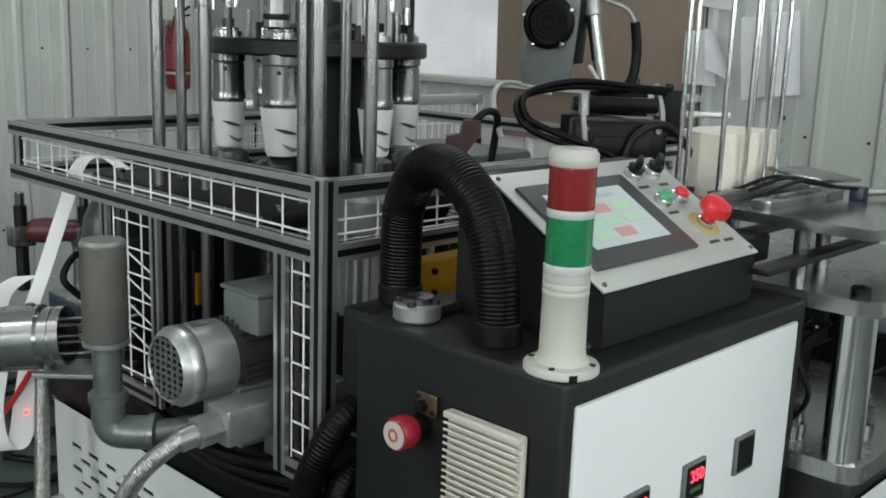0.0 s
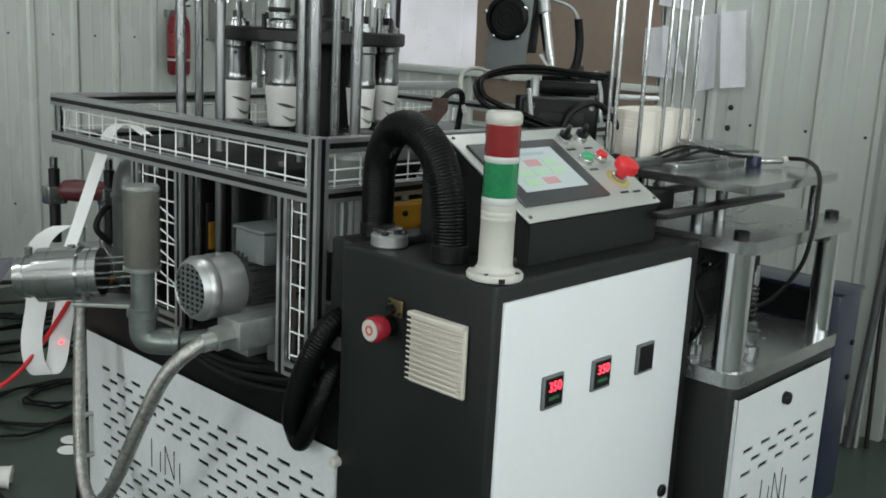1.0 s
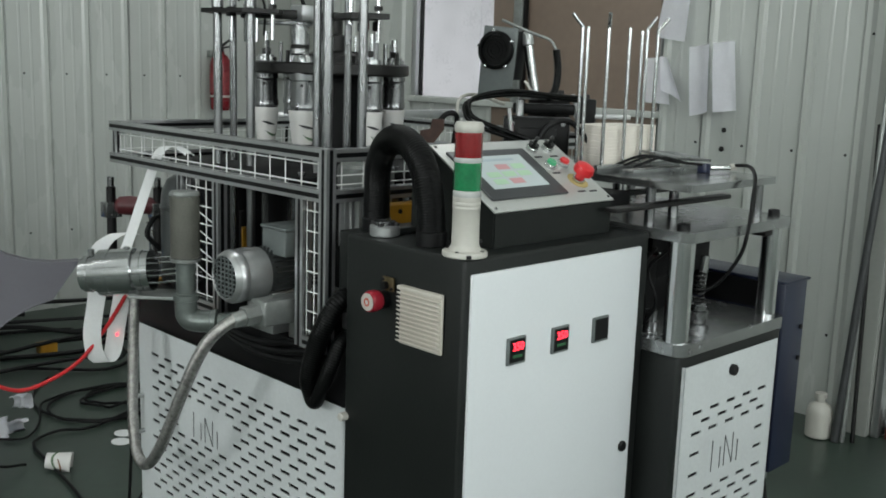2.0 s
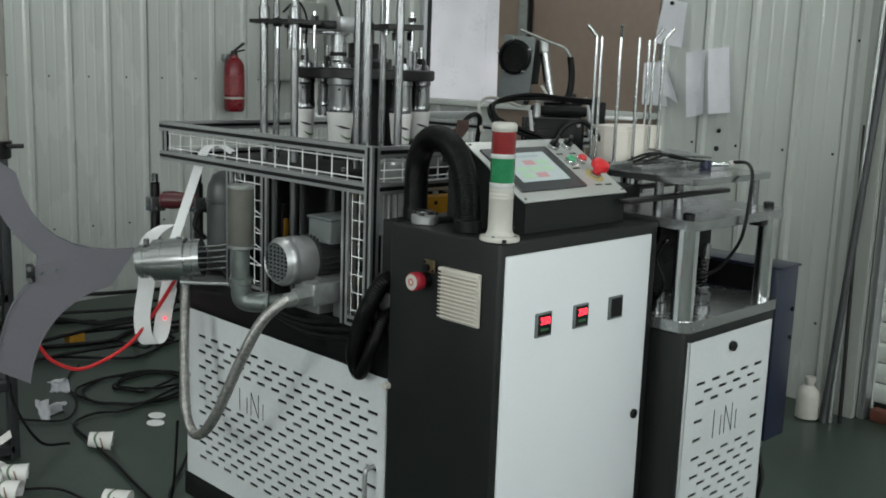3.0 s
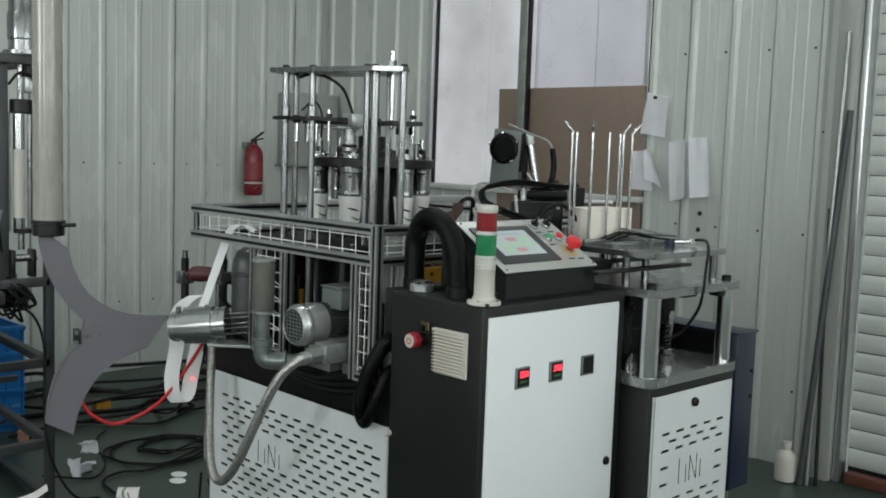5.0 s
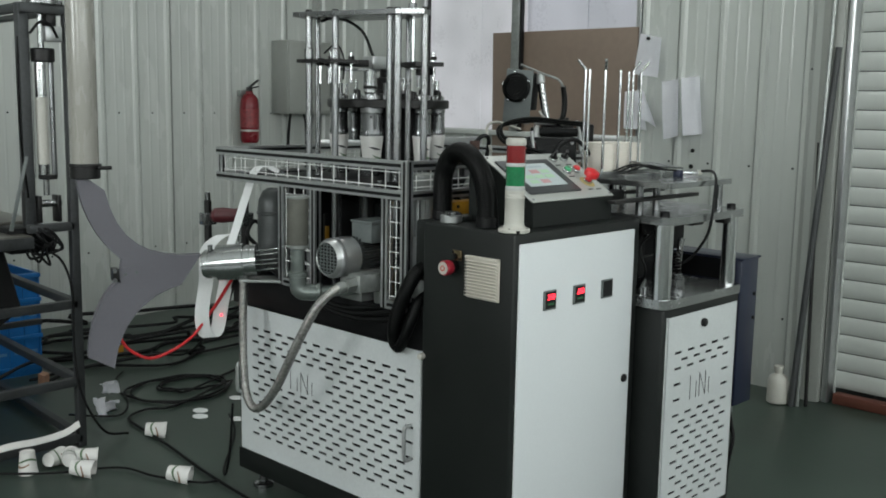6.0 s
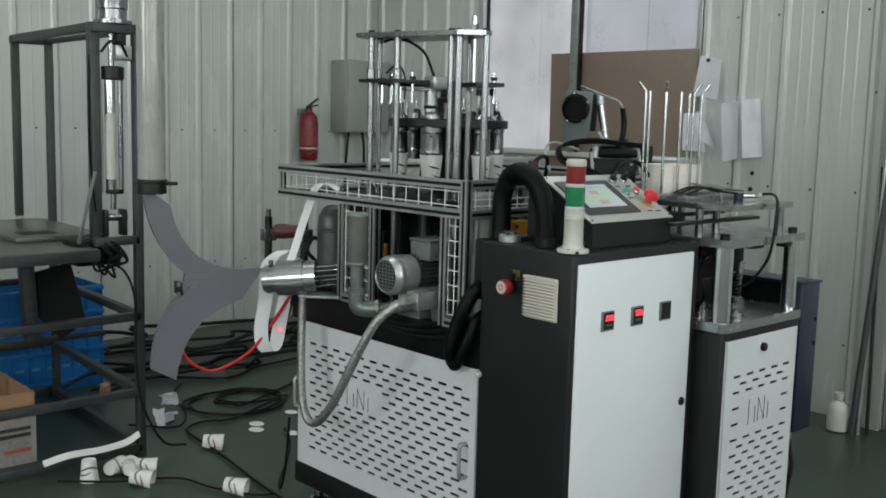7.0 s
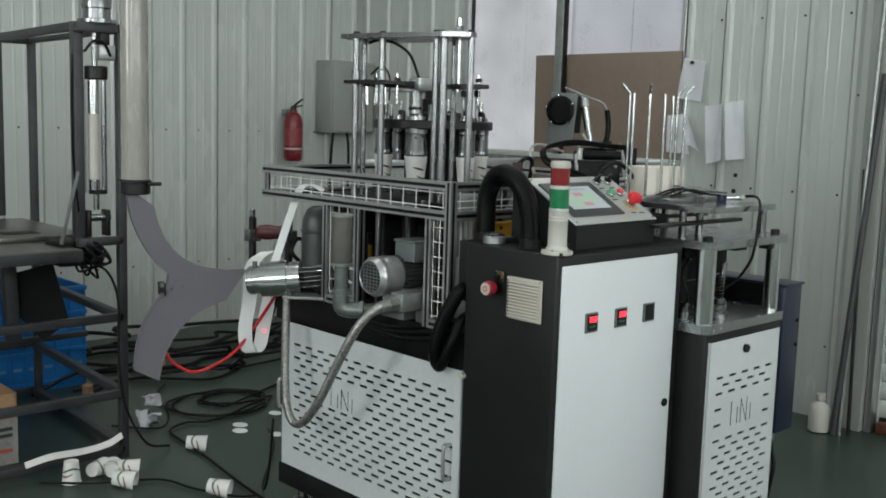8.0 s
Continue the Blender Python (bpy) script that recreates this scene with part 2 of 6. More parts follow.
def ribbon(bm, pts, width_dir, w, thick=0.0008, steps=8):
    """A strip of paper along a smooth line."""
    path, wd = smooth_path(pts, steps), Vector(width_dir).normalized() * w / 2
    rows = []
    for i, p in enumerate(path):
        d = (path[min(i + 1, len(path) - 1)] - path[max(i - 1, 0)]).normalized()
        nrm = d.cross(wd).normalized() * thick
        rows.append([bm.verts.new(q) for q in (p - wd - nrm, p + wd - nrm, p + wd + nrm, p - wd + nrm)])
    for a, b in zip(rows, rows[1:]):
        for k in range(4):
            bm.faces.new((a[k], a[(k + 1) % 4], b[(k + 1) % 4], b[k]))
    bm.faces.new(rows[0])
    bm.faces.new(rows[-1])
    return bm


def prism(bm, outline, m, depth):
    """A flat outline (x, y) in the pose m, thickened along its z axis."""
    a = [bm.verts.new(m @ Vector((x, y, 0))) for x, y in outline]
    b = [bm.verts.new(m @ Vector((x, y, depth))) for x, y in outline]
    n = len(a)
    for k in range(n):
        bm.faces.new((a[k], a[(k + 1) % n], b[(k + 1) % n], b[k]))
    bm.faces.new(a)
    bm.faces.new(b)
    return bm


def slotted_profile(parent, p0, p1, size=0.025, name="rail"):
    """A slotted aluminium extrusion with a black strip in each groove."""
    s, w, dp = size / 2, size * 0.19, size * 0.22
    sec = []
    for q in range(4):
        c, n = math.cos(q * math.pi / 2), math.sin(q * math.pi / 2)
        for x, y in ((s, -s), (s, -w), (s - dp, -w), (s - dp, w), (s, w)):
            sec.append((x * c - y * n, x * n + y * c))
    m = along(p0, p1)
    h = (Vector(p1) - Vector(p0)).length
    ob = part(name, prism(B(), sec, m, h), ALU, parent, smooth=False)
    bm = B()
    for q in range(4):
        a = q * math.pi / 2
        mm = m @ Matrix.Rotation(a, 4, "Z") @ Matrix.Translation((s - dp / 2 - 0.0006, 0, h / 2))
        obox(bm, mm, (dp, w * 1.96, h - 0.002))
    part("groove_strip", bm, BLACKP, ob, "black strip in the groove", smooth=False)
    return ob


def bolt(parent, p, axis, r=0.006, h=0.006, material=None, name="bolt"):
    p, axis = Vector(p), Vector(axis).normalized()
    bm = lathe(B(), along(p, p + axis), [(r, 0), (r, h * 0.8), (r * 0.85, h), (r * 0.5, h), (r * 0.45, h * 0.4)], 10)
    return part(name, bm, material or TURRET, parent)

# ---- the hall ----
NORTH, EAST, SOUTH, WEST, TOP = 4.68, 3.45, -4.5, -4.5, 4.0


def structure(name, bm, material, label, category, smooth=False):
    ob = new(name, mesh_of(name, bm, material, smooth))
    return tagged(ob, label, category, kind="structure")


bm = B()
g = bmesh.ops.create_grid(bm, x_segments=60, y_segments=60, size=1, matrix=Matrix.Translation((-0.5, 0.1, 0)) @ Matrix.Diagonal((4.1, 4.75, 1, 1)))
bmesh.ops.solidify(bm, geom=bm.faces[:], thickness=0.1)
for v in bm.verts:
    if v.co.z > -0.02:
        v.co.z += 0.0015 * noise.noise(v.co * 1.7)
floor = structure("floor", bm, FLOOR, "dark green painted concrete floor with stains", "floor", True)
ceiling = structure("ceiling", box(B(), (WEST - 0.1, SOUTH - 0.1, TOP), (EAST + 0.2, NORTH + 0.2, TOP + 0.1)), CEIL, "pale sheet metal ceiling of the hall", "ceiling")
wall_north = structure("wall_north", box(B(), (WEST, NORTH + 0.03, 0), (EAST + 0.15, NORTH + 0.13, TOP)), CLAD, "pale grey-green steel-clad wall", "wall")
WIN_Y, WIN_Z = (2.03, 3.66), (1.19, 3.2)
SHUT_Y = (-1.75, 0.91)
bm = B()
x0, x1 = EAST + 0.03, EAST + 0.13
box(bm, (x0, WIN_Y[1], 0), (x1, NORTH + 0.03, TOP))
box(bm, (x0, WIN_Y[0], 0), (x1, WIN_Y[1], WIN_Z[0]))
box(bm, (x0, WIN_Y[0], WIN_Z[1]), (x1, WIN_Y[1], TOP))
box(bm, (x0, SHUT_Y[1], 0), (x1, WIN_Y[0], TOP))
box(bm, (x0, SHUT_Y[0], 2.9), (x1, SHUT_Y[1], TOP))
box(bm, (x0, SOUTH, 0), (x1, SHUT_Y[0], TOP))
wall_east = structure("wall_east", bm, CLAD, "pale grey-green steel-clad wall with a window and a shutter", "wall")
bm = B()
for a, b in ((WEST, -3.15), (-1.65, -0.55), (0.95, 1.65), (3.15, EAST + 0.13)):
    box(bm, (a, SOUTH - 0.1, 1.65), (b, SOUTH, 3.05))
box(bm, (WEST, SOUTH - 0.1, 0), (EAST + 0.13, SOUTH, 1.65))
box(bm, (WEST, SOUTH - 0.1, 3.05), (EAST + 0.13, SOUTH, TOP))
wall_south = structure("wall_south", bm, CLAD, "unseen pale wall with a row of assumed windows", "wall")
bm = B()
for a, b in ((SOUTH, -2.95), (-1.45, 0.65), (2.15, NORTH + 0.03)):
    box(bm, (WEST - 0.1, a, 1.65), (WEST, b, 3.05))
box(bm, (WEST - 0.1, SOUTH, 0), (WEST, NORTH + 0.03, 1.65))
box(bm, (WEST - 0.1, SOUTH, 3.05), (WEST, NORTH + 0.03, TOP))
wall_west = structure("wall_west", bm, CLAD, "unseen pale wall with added windows", "wall")
# Glowing panes of the unseen windows.
k = 2
for wx in (-2.4, 0.2, 2.4):
    structure("window_%d" % k, box(B(), (wx - 0.75, SOUTH - 0.09, 1.65), (wx + 0.75, SOUTH - 0.07, 3.05)), GLASSPANE, "unseen bright window, added as a daylight source", "window")
    k += 1
for wy in (-2.2, 1.4):
    structure("window_%d" % k, box(B(), (WEST - 0.09, wy - 0.75, 1.65), (WEST - 0.07, wy + 0.75, 3.05)), GLASSPANE, "unseen bright window, added as a daylight source", "window")
    k += 1


def cladding(parent, origin, run, inward, length, z0, z1, pitch=0.222, first=0.0, rib=0.034, rise=0.017):
    """Ribbed steel sheets, four ribs wide each, lapped side by side."""
    run, inward = Vector(run), Vector(inward)
    sheet = pitch * 4
    s = first
    while s < length - 1e-6:
        prof = []
        for i in range(4):
            u = i * pitch
            prof += [(u, 0.004), (u + 0.004, 0.0), (u + 0.060, 0.0), (u + 0.064, 0.0009), (u + 0.072, 0.0009), (u + 0.076, 0.0),
                     (u + 0.118, 0.0), (u + 0.122, 0.0009), (u + 0.130, 0.0009), (u + 0.134, 0.0),
                     (u + pitch - rib - 0.012, 0.0), (u + pitch - rib, rise), (u + pitch - 0.014, rise), (u + pitch - 0.002, 0.0)]
        prof = [(u, d) for u, d in prof if -1e-6 <= s + u <= length and s + u >= 0]
        if len(prof) > 2:
            bm = B()
            lo = [bm.verts.new(Vector(origin) + run * (s + u) + inward * (d + 0.012) + Vector((0, 0, z0))) for u, d in prof]
            hi = [bm.verts.new(Vector(origin) + run * (s + u) + inward * (d + 0.012) + Vector((0, 0, z1))) for u, d in prof]
            for a, b, c, d in zip(lo, lo[1:], hi[1:], hi):
                bm.faces.new((a, b, c, d))
            part("cladding_sheet", bm, CLAD, parent, smooth=False)
        s += sheet


cladding(wall_north, (WEST, NORTH + 0.03, 0), (1, 0, 0), (0, -1, 0), EAST - WEST, 0.0, TOP, first=-0.30, rise=0.011)
cladding(wall_east, (EAST + 0.03, SHUT_Y[1] + 0.14, 0), (0, 1, 0), (-1, 0, 0), WIN_Y[0] - SHUT_Y[1] - 0.14, 0.0, TOP, first=-0.126)
cladding(wall_east, (EAST + 0.03, WIN_Y[0], 0), (0, 1, 0), (-1, 0, 0), WIN_Y[1] - WIN_Y[0], 0.0, WIN_Z[0] - 0.03, first=-0.05)
cladding(wall_east, (EAST + 0.03, WIN_Y[1], 0), (0, 1, 0), (-1, 0, 0), NORTH - WIN_Y[1] + 0.015, 0.0, TOP, first=-0.1)
# screws of the cladding
bm = B()
for i in range(34):
    x = WEST + 0.45 + i * 0.222 * 1
    for z in (1.25, 0.42):
        lathe(bm, along((x, NORTH + 0.019, z), (x, NORTH, z)), [(0.006, 0), (0.006, 0.004), (0.003, 0.006)], 6)
part("screw_heads", bm, TURRET, wall_north)
bm = B()
for i in range(4):
    y = 1.168 + i * 0.222
    for z in (1.07, 0.35, 1.9):
        lathe(bm, along((EAST + 0.019, y, z), (EAST, y, z)), [(0.006, 0), (0.006, 0.004), (0.003, 0.006)], 6)
for y, z, r in ((1.11, 1.53, 0.009), (1.70, 1.13, 0.011), (1.705, 1.05, 0.012), (1.135, 1.36, 0.007)):
    lathe(bm, along((EAST + 0.019, y, z), (EAST, y, z)), [(r, 0), (r, 0.006), (r * 0.4, 0.012)], 8)
part("screw_heads", bm, TURRET, wall_east)

# the window with film-covered panes
window_1 = tagged(new("window_1"), "wide window with satin grey film on its panes", "window", kind="structure")
window_1.location = (EAST, 2.8, WIN_Z[0])
bm = B()
for a, b in (((EAST + 0.0, WIN_Y[1] - 0.035, WIN_Z[0]), (EAST + 0.08, WIN_Y[1], WIN_Z[1])), ((EAST, WIN_Y[0], WIN_Z[0]), (EAST + 0.08, WIN_Y[0] + 0.03, WIN_Z[1])),
             ((EAST, WIN_Y[0], WIN_Z[1] - 0.035), (EAST + 0.08, WIN_Y[1], WIN_Z[1]))):
    box(bm, a, b, 0.003)
part("window_frame", bm, ALU, window_1)
part("window_sill", box(B(), (EAST - 0.04, WIN_Y[0] - 0.01, WIN_Z[0] - 0.03), (EAST + 0.08, WIN_Y[1] + 0.01, WIN_Z[0]), 0.004), CLAD, window_1)
part("gasket", box(B(), (EAST + 0.03, WIN_Y[1] - 0.045, WIN_Z[0]), (EAST + 0.05, WIN_Y[1] - 0.035, WIN_Z[1])), BLACKP, window_1, "black rubber gasket")
for a, b in ((2.06, 2.40), (2.405, 2.83), (2.835, 3.18), (3.185, 3.615)):
    part("pane", box(B(), (EAST + 0.05, a, WIN_Z[0]), (EAST + 0.058, b, WIN_Z[1] - 0.035)), SHEET if a > 2.6 else SHEET2, window_1, smooth=False)
part("mullion", box(B(), (EAST - 0.065, 2.80, WIN_Z[0]), (EAST - 0.02, 2.855, WIN_Z[1]), 0.004), GALV, window_1, "grey steel mullion")
part("gasket", box(B(), (EAST - 0.055, 2.788, WIN_Z[0]), (EAST - 0.03, 2.80, WIN_Z[1])), BLACKP, window_1, "black rubber gasket")
bm = obox(B(), pose(EAST - 0.002, 2.535, 1.352, 0, -1.2, 0), (0.012, 1.0, 0.80), 0.002)
solo("hardboard_sheet", bm, BOARD, "brown hardboard sheet leaning on the window", "board")

# roller shutter beside it
shutter = tagged(new("roller_shutter"), "closed pale steel roller shutter with narrow slats", "shutter", kind="structure")
shutter.location = (EAST, 0, 0)
slat = None
for i in range(33):
    z = 0.06 + i * 0.086
    if slat is None:
        bm = B()
        n = 8
        lo, hi = [], []
        for k in range(n + 1):
            a = k / n
            d = 0.009 * math.sin(math.pi * a) ** 0.6
            lo.append(bm.verts.new((EAST + 0.07 - d, SHUT_Y[0], z + 0.082 * a)))
            hi.append(bm.verts.new((EAST + 0.07 - d, SHUT_Y[1], z + 0.082 * a)))
        for a, b, c, d in zip(lo, lo[1:], hi[1:], hi):
            bm.faces.new((a, b, c, d))
        slat = part("slat", bm, CLAD, shutter)
    else:
        ob = slat.copy()
        scene.collection.objects.link(ob)
        ob.matrix_parent_inverse = slat.matrix_parent_inverse @ Matrix.Translation((0, 0, i * 0.086))
# Dark sheet gives the joints between slats their shade.
part("backing", box(B(), (EAST + 0.075, SHUT_Y[0], 0), (EAST + 0.085, SHUT_Y[1], 2.95)), DARK, shutter, "dark sheet standing in for the shade between the slats")
part("guide_channel", box(B(), (EAST - 0.05, SHUT_Y[1] + 0.035, 0), (EAST + 0.03, SHUT_Y[1] + 0.13, 2.95), 0.004), GREYBOX, shutter, "grey steel guide channel")
part("guide_channel", box(B(), (EAST - 0.02, SHUT_Y[1] - 0.0, 0), (EAST + 0.05, SHUT_Y[1] + 0.03, 2.95), 0.003), ALU, shutter, "bright steel guide edge")
solo("wooden_threshold", box(B(), (EAST - 0.01, SHUT_Y[0], 0.0), (EAST + 0.045, SHUT_Y[1] - 0.02, 0.05), 0.006), WOOD, "dark red wooden batten under the shutter", "batten")

# unseen tube lamps on the ceiling, added for overhead light
for tx, ty in TUBES:
    lamp = thing("unseen_tube_lamp", (tx, ty, TOP), "unseen white tube lamp added under the ceiling", "lamp", "tube lamps")
    part("housing", box(B(), (tx - 0.63, ty - 0.09, 3.93), (tx + 0.63, ty + 0.09, TOP), 0.01), WHITE, lamp)
    part("tube", cyl(B(), (tx - 0.6, ty, 3.905), (tx + 0.6, ty, 3.905), 0.014, 10), TUBEGLOW, lamp, "glowing tube of the added lamp")

# papers on the east wall
PAPER_STEP = [0.0]


def wall_paper(tl, tr, br, bl, curl, fold, label):
    """A sheet between four corners (y, z) of the east wall, its lower edge curling off and one crease across it."""
    bm = B()
    PAPER_STEP[0] += 0.005
    nx, nz = 10, 12
    grid = []
    for j in range(nz + 1):
        row = []
        for i in range(nx + 1):
            u, v = i / nx, 1 - j / nz
            y, z = [(a * (1 - u) + b * u) * v + (d * (1 - u) + c * u) * (1 - v) for a, b, c, d in zip(tl, tr, br, bl)]
            c = curl * (1 - v) * (0.3 + (u - 0.5) ** 2 * 2) + 0.004 * math.sin(5 * u + 3 * v) + fold * max(0.0, u - 0.35 - 0.4 * v)
            row.append(bm.verts.new((EAST - 0.016 - c - PAPER_STEP[0], y, z)))
        grid.append(row)
    for j in range(nz):
        for i in range(nx):
            bm.faces.new((grid[j][i], grid[j][i + 1], grid[j + 1][i + 1], grid[j + 1][i]))
    bmesh.ops.solidify(bm, geom=bm.faces[:], thickness=0.0008)
    return solo("paper_sheet", bm, NOTEPAPER, label, "paper", "papers on the wall")


wall_paper((2.012, 1.716), (1.885, 1.690), (1.897, 1.492), (2.040, 1.512), 0.012, 0.0, "white paper sheet pinned to the wall, hanging straight")
wall_paper((1.872, 1.472), (1.759, 1.486), (1.712, 1.208), (1.832, 1.182), 0.030, 0.10, "white paper sheet hanging on the wall, curled")
wall_paper((1.757, 1.490), (1.658, 1.499), (1.626, 1.216), (1.716, 1.204), 0.035, -0.04, "folded white paper on the wall, standing off")
wall_paper((2.085, 1.420), (1.985, 1.428), (1.940, 1.225), (2.078, 1.230), 0.012, 0.0, "white paper sheet hanging crooked behind the rods")
wall_paper((2.005, 1.432), (1.955, 1.420), (1.850, 1.240), (1.975, 1.285), 0.030, 0.05, "crumpled white note with a folded corner")
solo("wall_clip", lathe(B(), along((EAST - 0.02, 1.965, 1.69), (EAST - 0.045, 1.965, 1.69)), [(0.009, 0), (0.009, 0.01), (0.004, 0.014)], 10), TURRET, "small dark magnet that holds a paper", "magnet")

# things along the walls
ext = thing("fire_extinguisher", (2.815, 4.60, 1.06), "red fire extinguisher hung on the wall", "fire extinguisher")
part("cylinder", lathe(B(), Matrix.Translation((2.815, 4.60, 1.06)), [(0.05, 0), (0.059, 0.012), (0.061, 0.03), (0.061, 0.25), (0.055, 0.285), (0.04, 0.31), (0.024, 0.32), (0.024, 0.335)], 28), mat("extinguisher_red", (0.15, 0.006, 0.012), 0.28, vary=0.15), ext)
part("label", lathe(B(), Matrix.Translation((2.815, 4.60, 1.06)), [(0.0616, 0.10), (0.0616, 0.22)], 28, False), mat("extinguisher_label", (0.20, 0.025, 0.03), 0.4, vary=0.35, scale=60), ext, "worn printed label")
part("band", lathe(B(), Matrix.Translation((2.815, 4.60, 1.06)), [(0.0632, 0.075), (0.0632, 0.087)], 28, False), OFFWHITE, ext, "pale strap")
bm = cyl(B(), (2.815, 4.60, 1.395), (2.815, 4.60, 1.42), 0.02, 14)
obox(bm, pose(2.845, 4.60, 1.44, 0, -35, 0), (0.10, 0.018, 0.012), 0.003)
obox(bm, pose(2.845, 4.60, 1.418, 0, -12, 0), (0.085, 0.016, 0.01), 0.003)
part("valve", bm, BLACKP, ext, "black valve with levers")
part("hanger", box(B(), (2.785, 4.655, 1.36), (2.845, 4.70, 1.40), 0.002), GALV, ext)

sb = thing("switch_box", (3.20, 4.62, 1.25), "grey enamel electric switch box on the wall", "electric box")
part("body", box(B(), (3.06, 4.52, 1.25), (3.43, 4.69, 1.735), 0.006), GREYBOX, sb)
part("door", box(B(), (3.07, 4.508, 1.26), (3.24, 4.52, 1.725), 0.004), GREYBOX, sb)
part("door", box(B(), (3.245, 4.508, 1.26), (3.42, 4.52, 1.725), 0.004), GREYBOX, sb)
for px, dx in ((3.15, -0.015), (3.26, 0.02)):
    part("cable", tube(B(), [(px, 4.60, 1.26), (px + dx, 4.60, 1.15), (px + dx * 1.4, 4.61, 0.9), (px + dx, 4.63, 0.5)], 0.009), CABLE, sb)

bm = lathe(B(), Matrix.Translation((3.27, 1.075, 0)), [(0.04, 0), (0.048, 0.006), (0.048, 0.10), (0.04, 0.125), (0.018, 0.14), (0.018, 0.155), (0.022, 0.155), (0.022, 0.175)], 20)
solo("plastic_bottle", bm, OFFWHITE, "white plastic bottle standing on the floor by the wall", "bottle")
for i, (xa, ya, yb, top, r) in enumerate(((3.265, 1.005, 0.955, 1.62, 0.015), (3.285, 0.985, 0.985, 1.95, 0.010), (3.31, 0.955, 1.015, 1.20, 0.008))):
    bm = tube(B(), [(xa, ya, 0.0), (EAST - 0.062, yb, top)], r, 10, 1)
    solo("steel_pipe", bm, (RACK, GALV, TURRET)[i], "long steel pipe leaning against the shutter channel", "pipe", "leaning pipes")


# ---- main machine: base with a perforated panel ----
def perforated(bm, to3, u0, u1, v0, v1, rows, logo):
    """A thin plate with rows of slots cut through; to3 lays (u, v, depth) into the world."""
    def quad(a, b, c, d):
        bm.faces.new([bm.verts.new(to3(*q)) for q in (a, b, c, d)])
    zs = v0
    for v, start, count, pitch, w, h in rows:
        quad((u0, zs, 0), (u1, zs, 0), (u1, v - h / 2, 0), (u0, v - h / 2, 0))
        last = u0
        for k in range(count):
            s = start + k * pitch
            if logo[0] < s + w and s < logo[1] and logo[2] < v < logo[3]:
                continue
            if s + w > u1 - 0.02:
                break
            quad((last, v - h / 2, 0), (s, v - h / 2, 0), (s, v + h / 2, 0), (last, v + h / 2, 0))
            for e in (-h / 2, h / 2):
                quad((s, v + e, 0), (s + w, v + e, 0), (s + w, v + e, 0.003), (s, v + e, 0.003))
            for e in (0, w):
                quad((s + e, v - h / 2, 0), (s + e, v + h / 2, 0), (s + e, v + h / 2, 0.003), (s + e, v - h / 2, 0.003))
            last = s + w
        quad((last, v - h / 2, 0), (u1, v - h / 2, 0), (u1, v + h / 2, 0), (last, v + h / 2, 0))
        zs = v + h / 2
    quad((u0, zs, 0), (u1, zs, 0), (u1, v1, 0), (u0, v1, 0))
    return bm


def logo_bars(parent, to3, u, v, w, h):
    """The maker's mark as plain strokes."""
    for a, b, c, d in ((0.10, 0.0, 0.10, 0.95), (0.36, 0.0, 0.36, 0.66), (0.50, 0.0, 0.50, 0.95), (0.50, 0.95, 0.76, 0.0), (0.76, 0.0, 0.76, 0.95), (0.92, 0.0, 0.92, 0.66)):
        p0, p1 = to3(u + a * w, v + b * h, -0.0012), to3(u + c * w, v + d * h, -0.0012)
        m = along(p0, p1)
        part("mark_bar", lathe(B(), m, [(0.0009, 0), (0.0009, (p1 - p0).length)], 6), INK, parent, "thin dark stroke of the maker's mark")


base = thing("paper_cup_machine", (1.45, 1.45, 0), "charcoal machine base with a pale slotted side panel", "machine")
bm = box(B(), (0.893, 1.0, 0.08), (2.0, 1.915, 0.66), 0.004)
part("body", bm, DARK, base)
part("deck", box(B(), (0.886, 0.995, 0.66), (2.02, 1.94, 0.765), 0.004), DARKER, base, "black oily machine deck")
part("plinth", box(B(), (0.882, 0.998, 0.075), (0.892, 1.91, 0.148), 0.002), DARK, base)
for fx, fy in ((0.95, 1.86), (0.95, 1.06), (1.94, 1.86), (1.94, 1.06)):
    bm = lathe(B(), Matrix.Translation((fx, fy, 0)), [(0.035, 0), (0.035, 0.012), (0.016, 0.02), (0.012, 0.08)], 14)
    part("foot", bm, STEEL, base, "levelling foot")
pan = lambda u, v, d: Vector((0.8805 + d, 1.89 - u, v))
rows = [(0.222 + i * 0.0229, 0.068 + (0.033 if i % 2 else 0), 12, 0.0652, 0.037, 0.0085) for i in range(17)]
panel = part("side_panel", perforated(B(), pan, 0.0, 0.885, 0.152, 0.66, rows, (0.225, 0.435, 0.41, 0.50)), PANEL, base, "pale grey slotted steel panel", False)
part("panel_edge", box(B(), (0.8805, 1.004, 0.152), (0.893, 1.0095, 0.66)), PANEL, panel)
# Black sheet put in so the panel slots read as shaded.
part("panel_backing", box(B(), (0.8855, 1.012, 0.16), (0.8925, 1.885, 0.65)), DARKER, panel, "black sheet standing in for the dark behind the slots")
logo_bars(panel, pan, 0.268, 0.42, 0.135, 0.068)
for y, z0, z1 in ((1.043, 0.335, 0.435), (1.872, 0.36, 0.46)):
    part("handle", tube(B(), [(0.881, y, z1), (0.862, y, z1), (0.853, y, z1 - 0.012), (0.853, y, z0 + 0.012), (0.862, y, z0), (0.881, y, z0)], 0.006, 10, 5), CASTALU, panel, "silver pull handle")

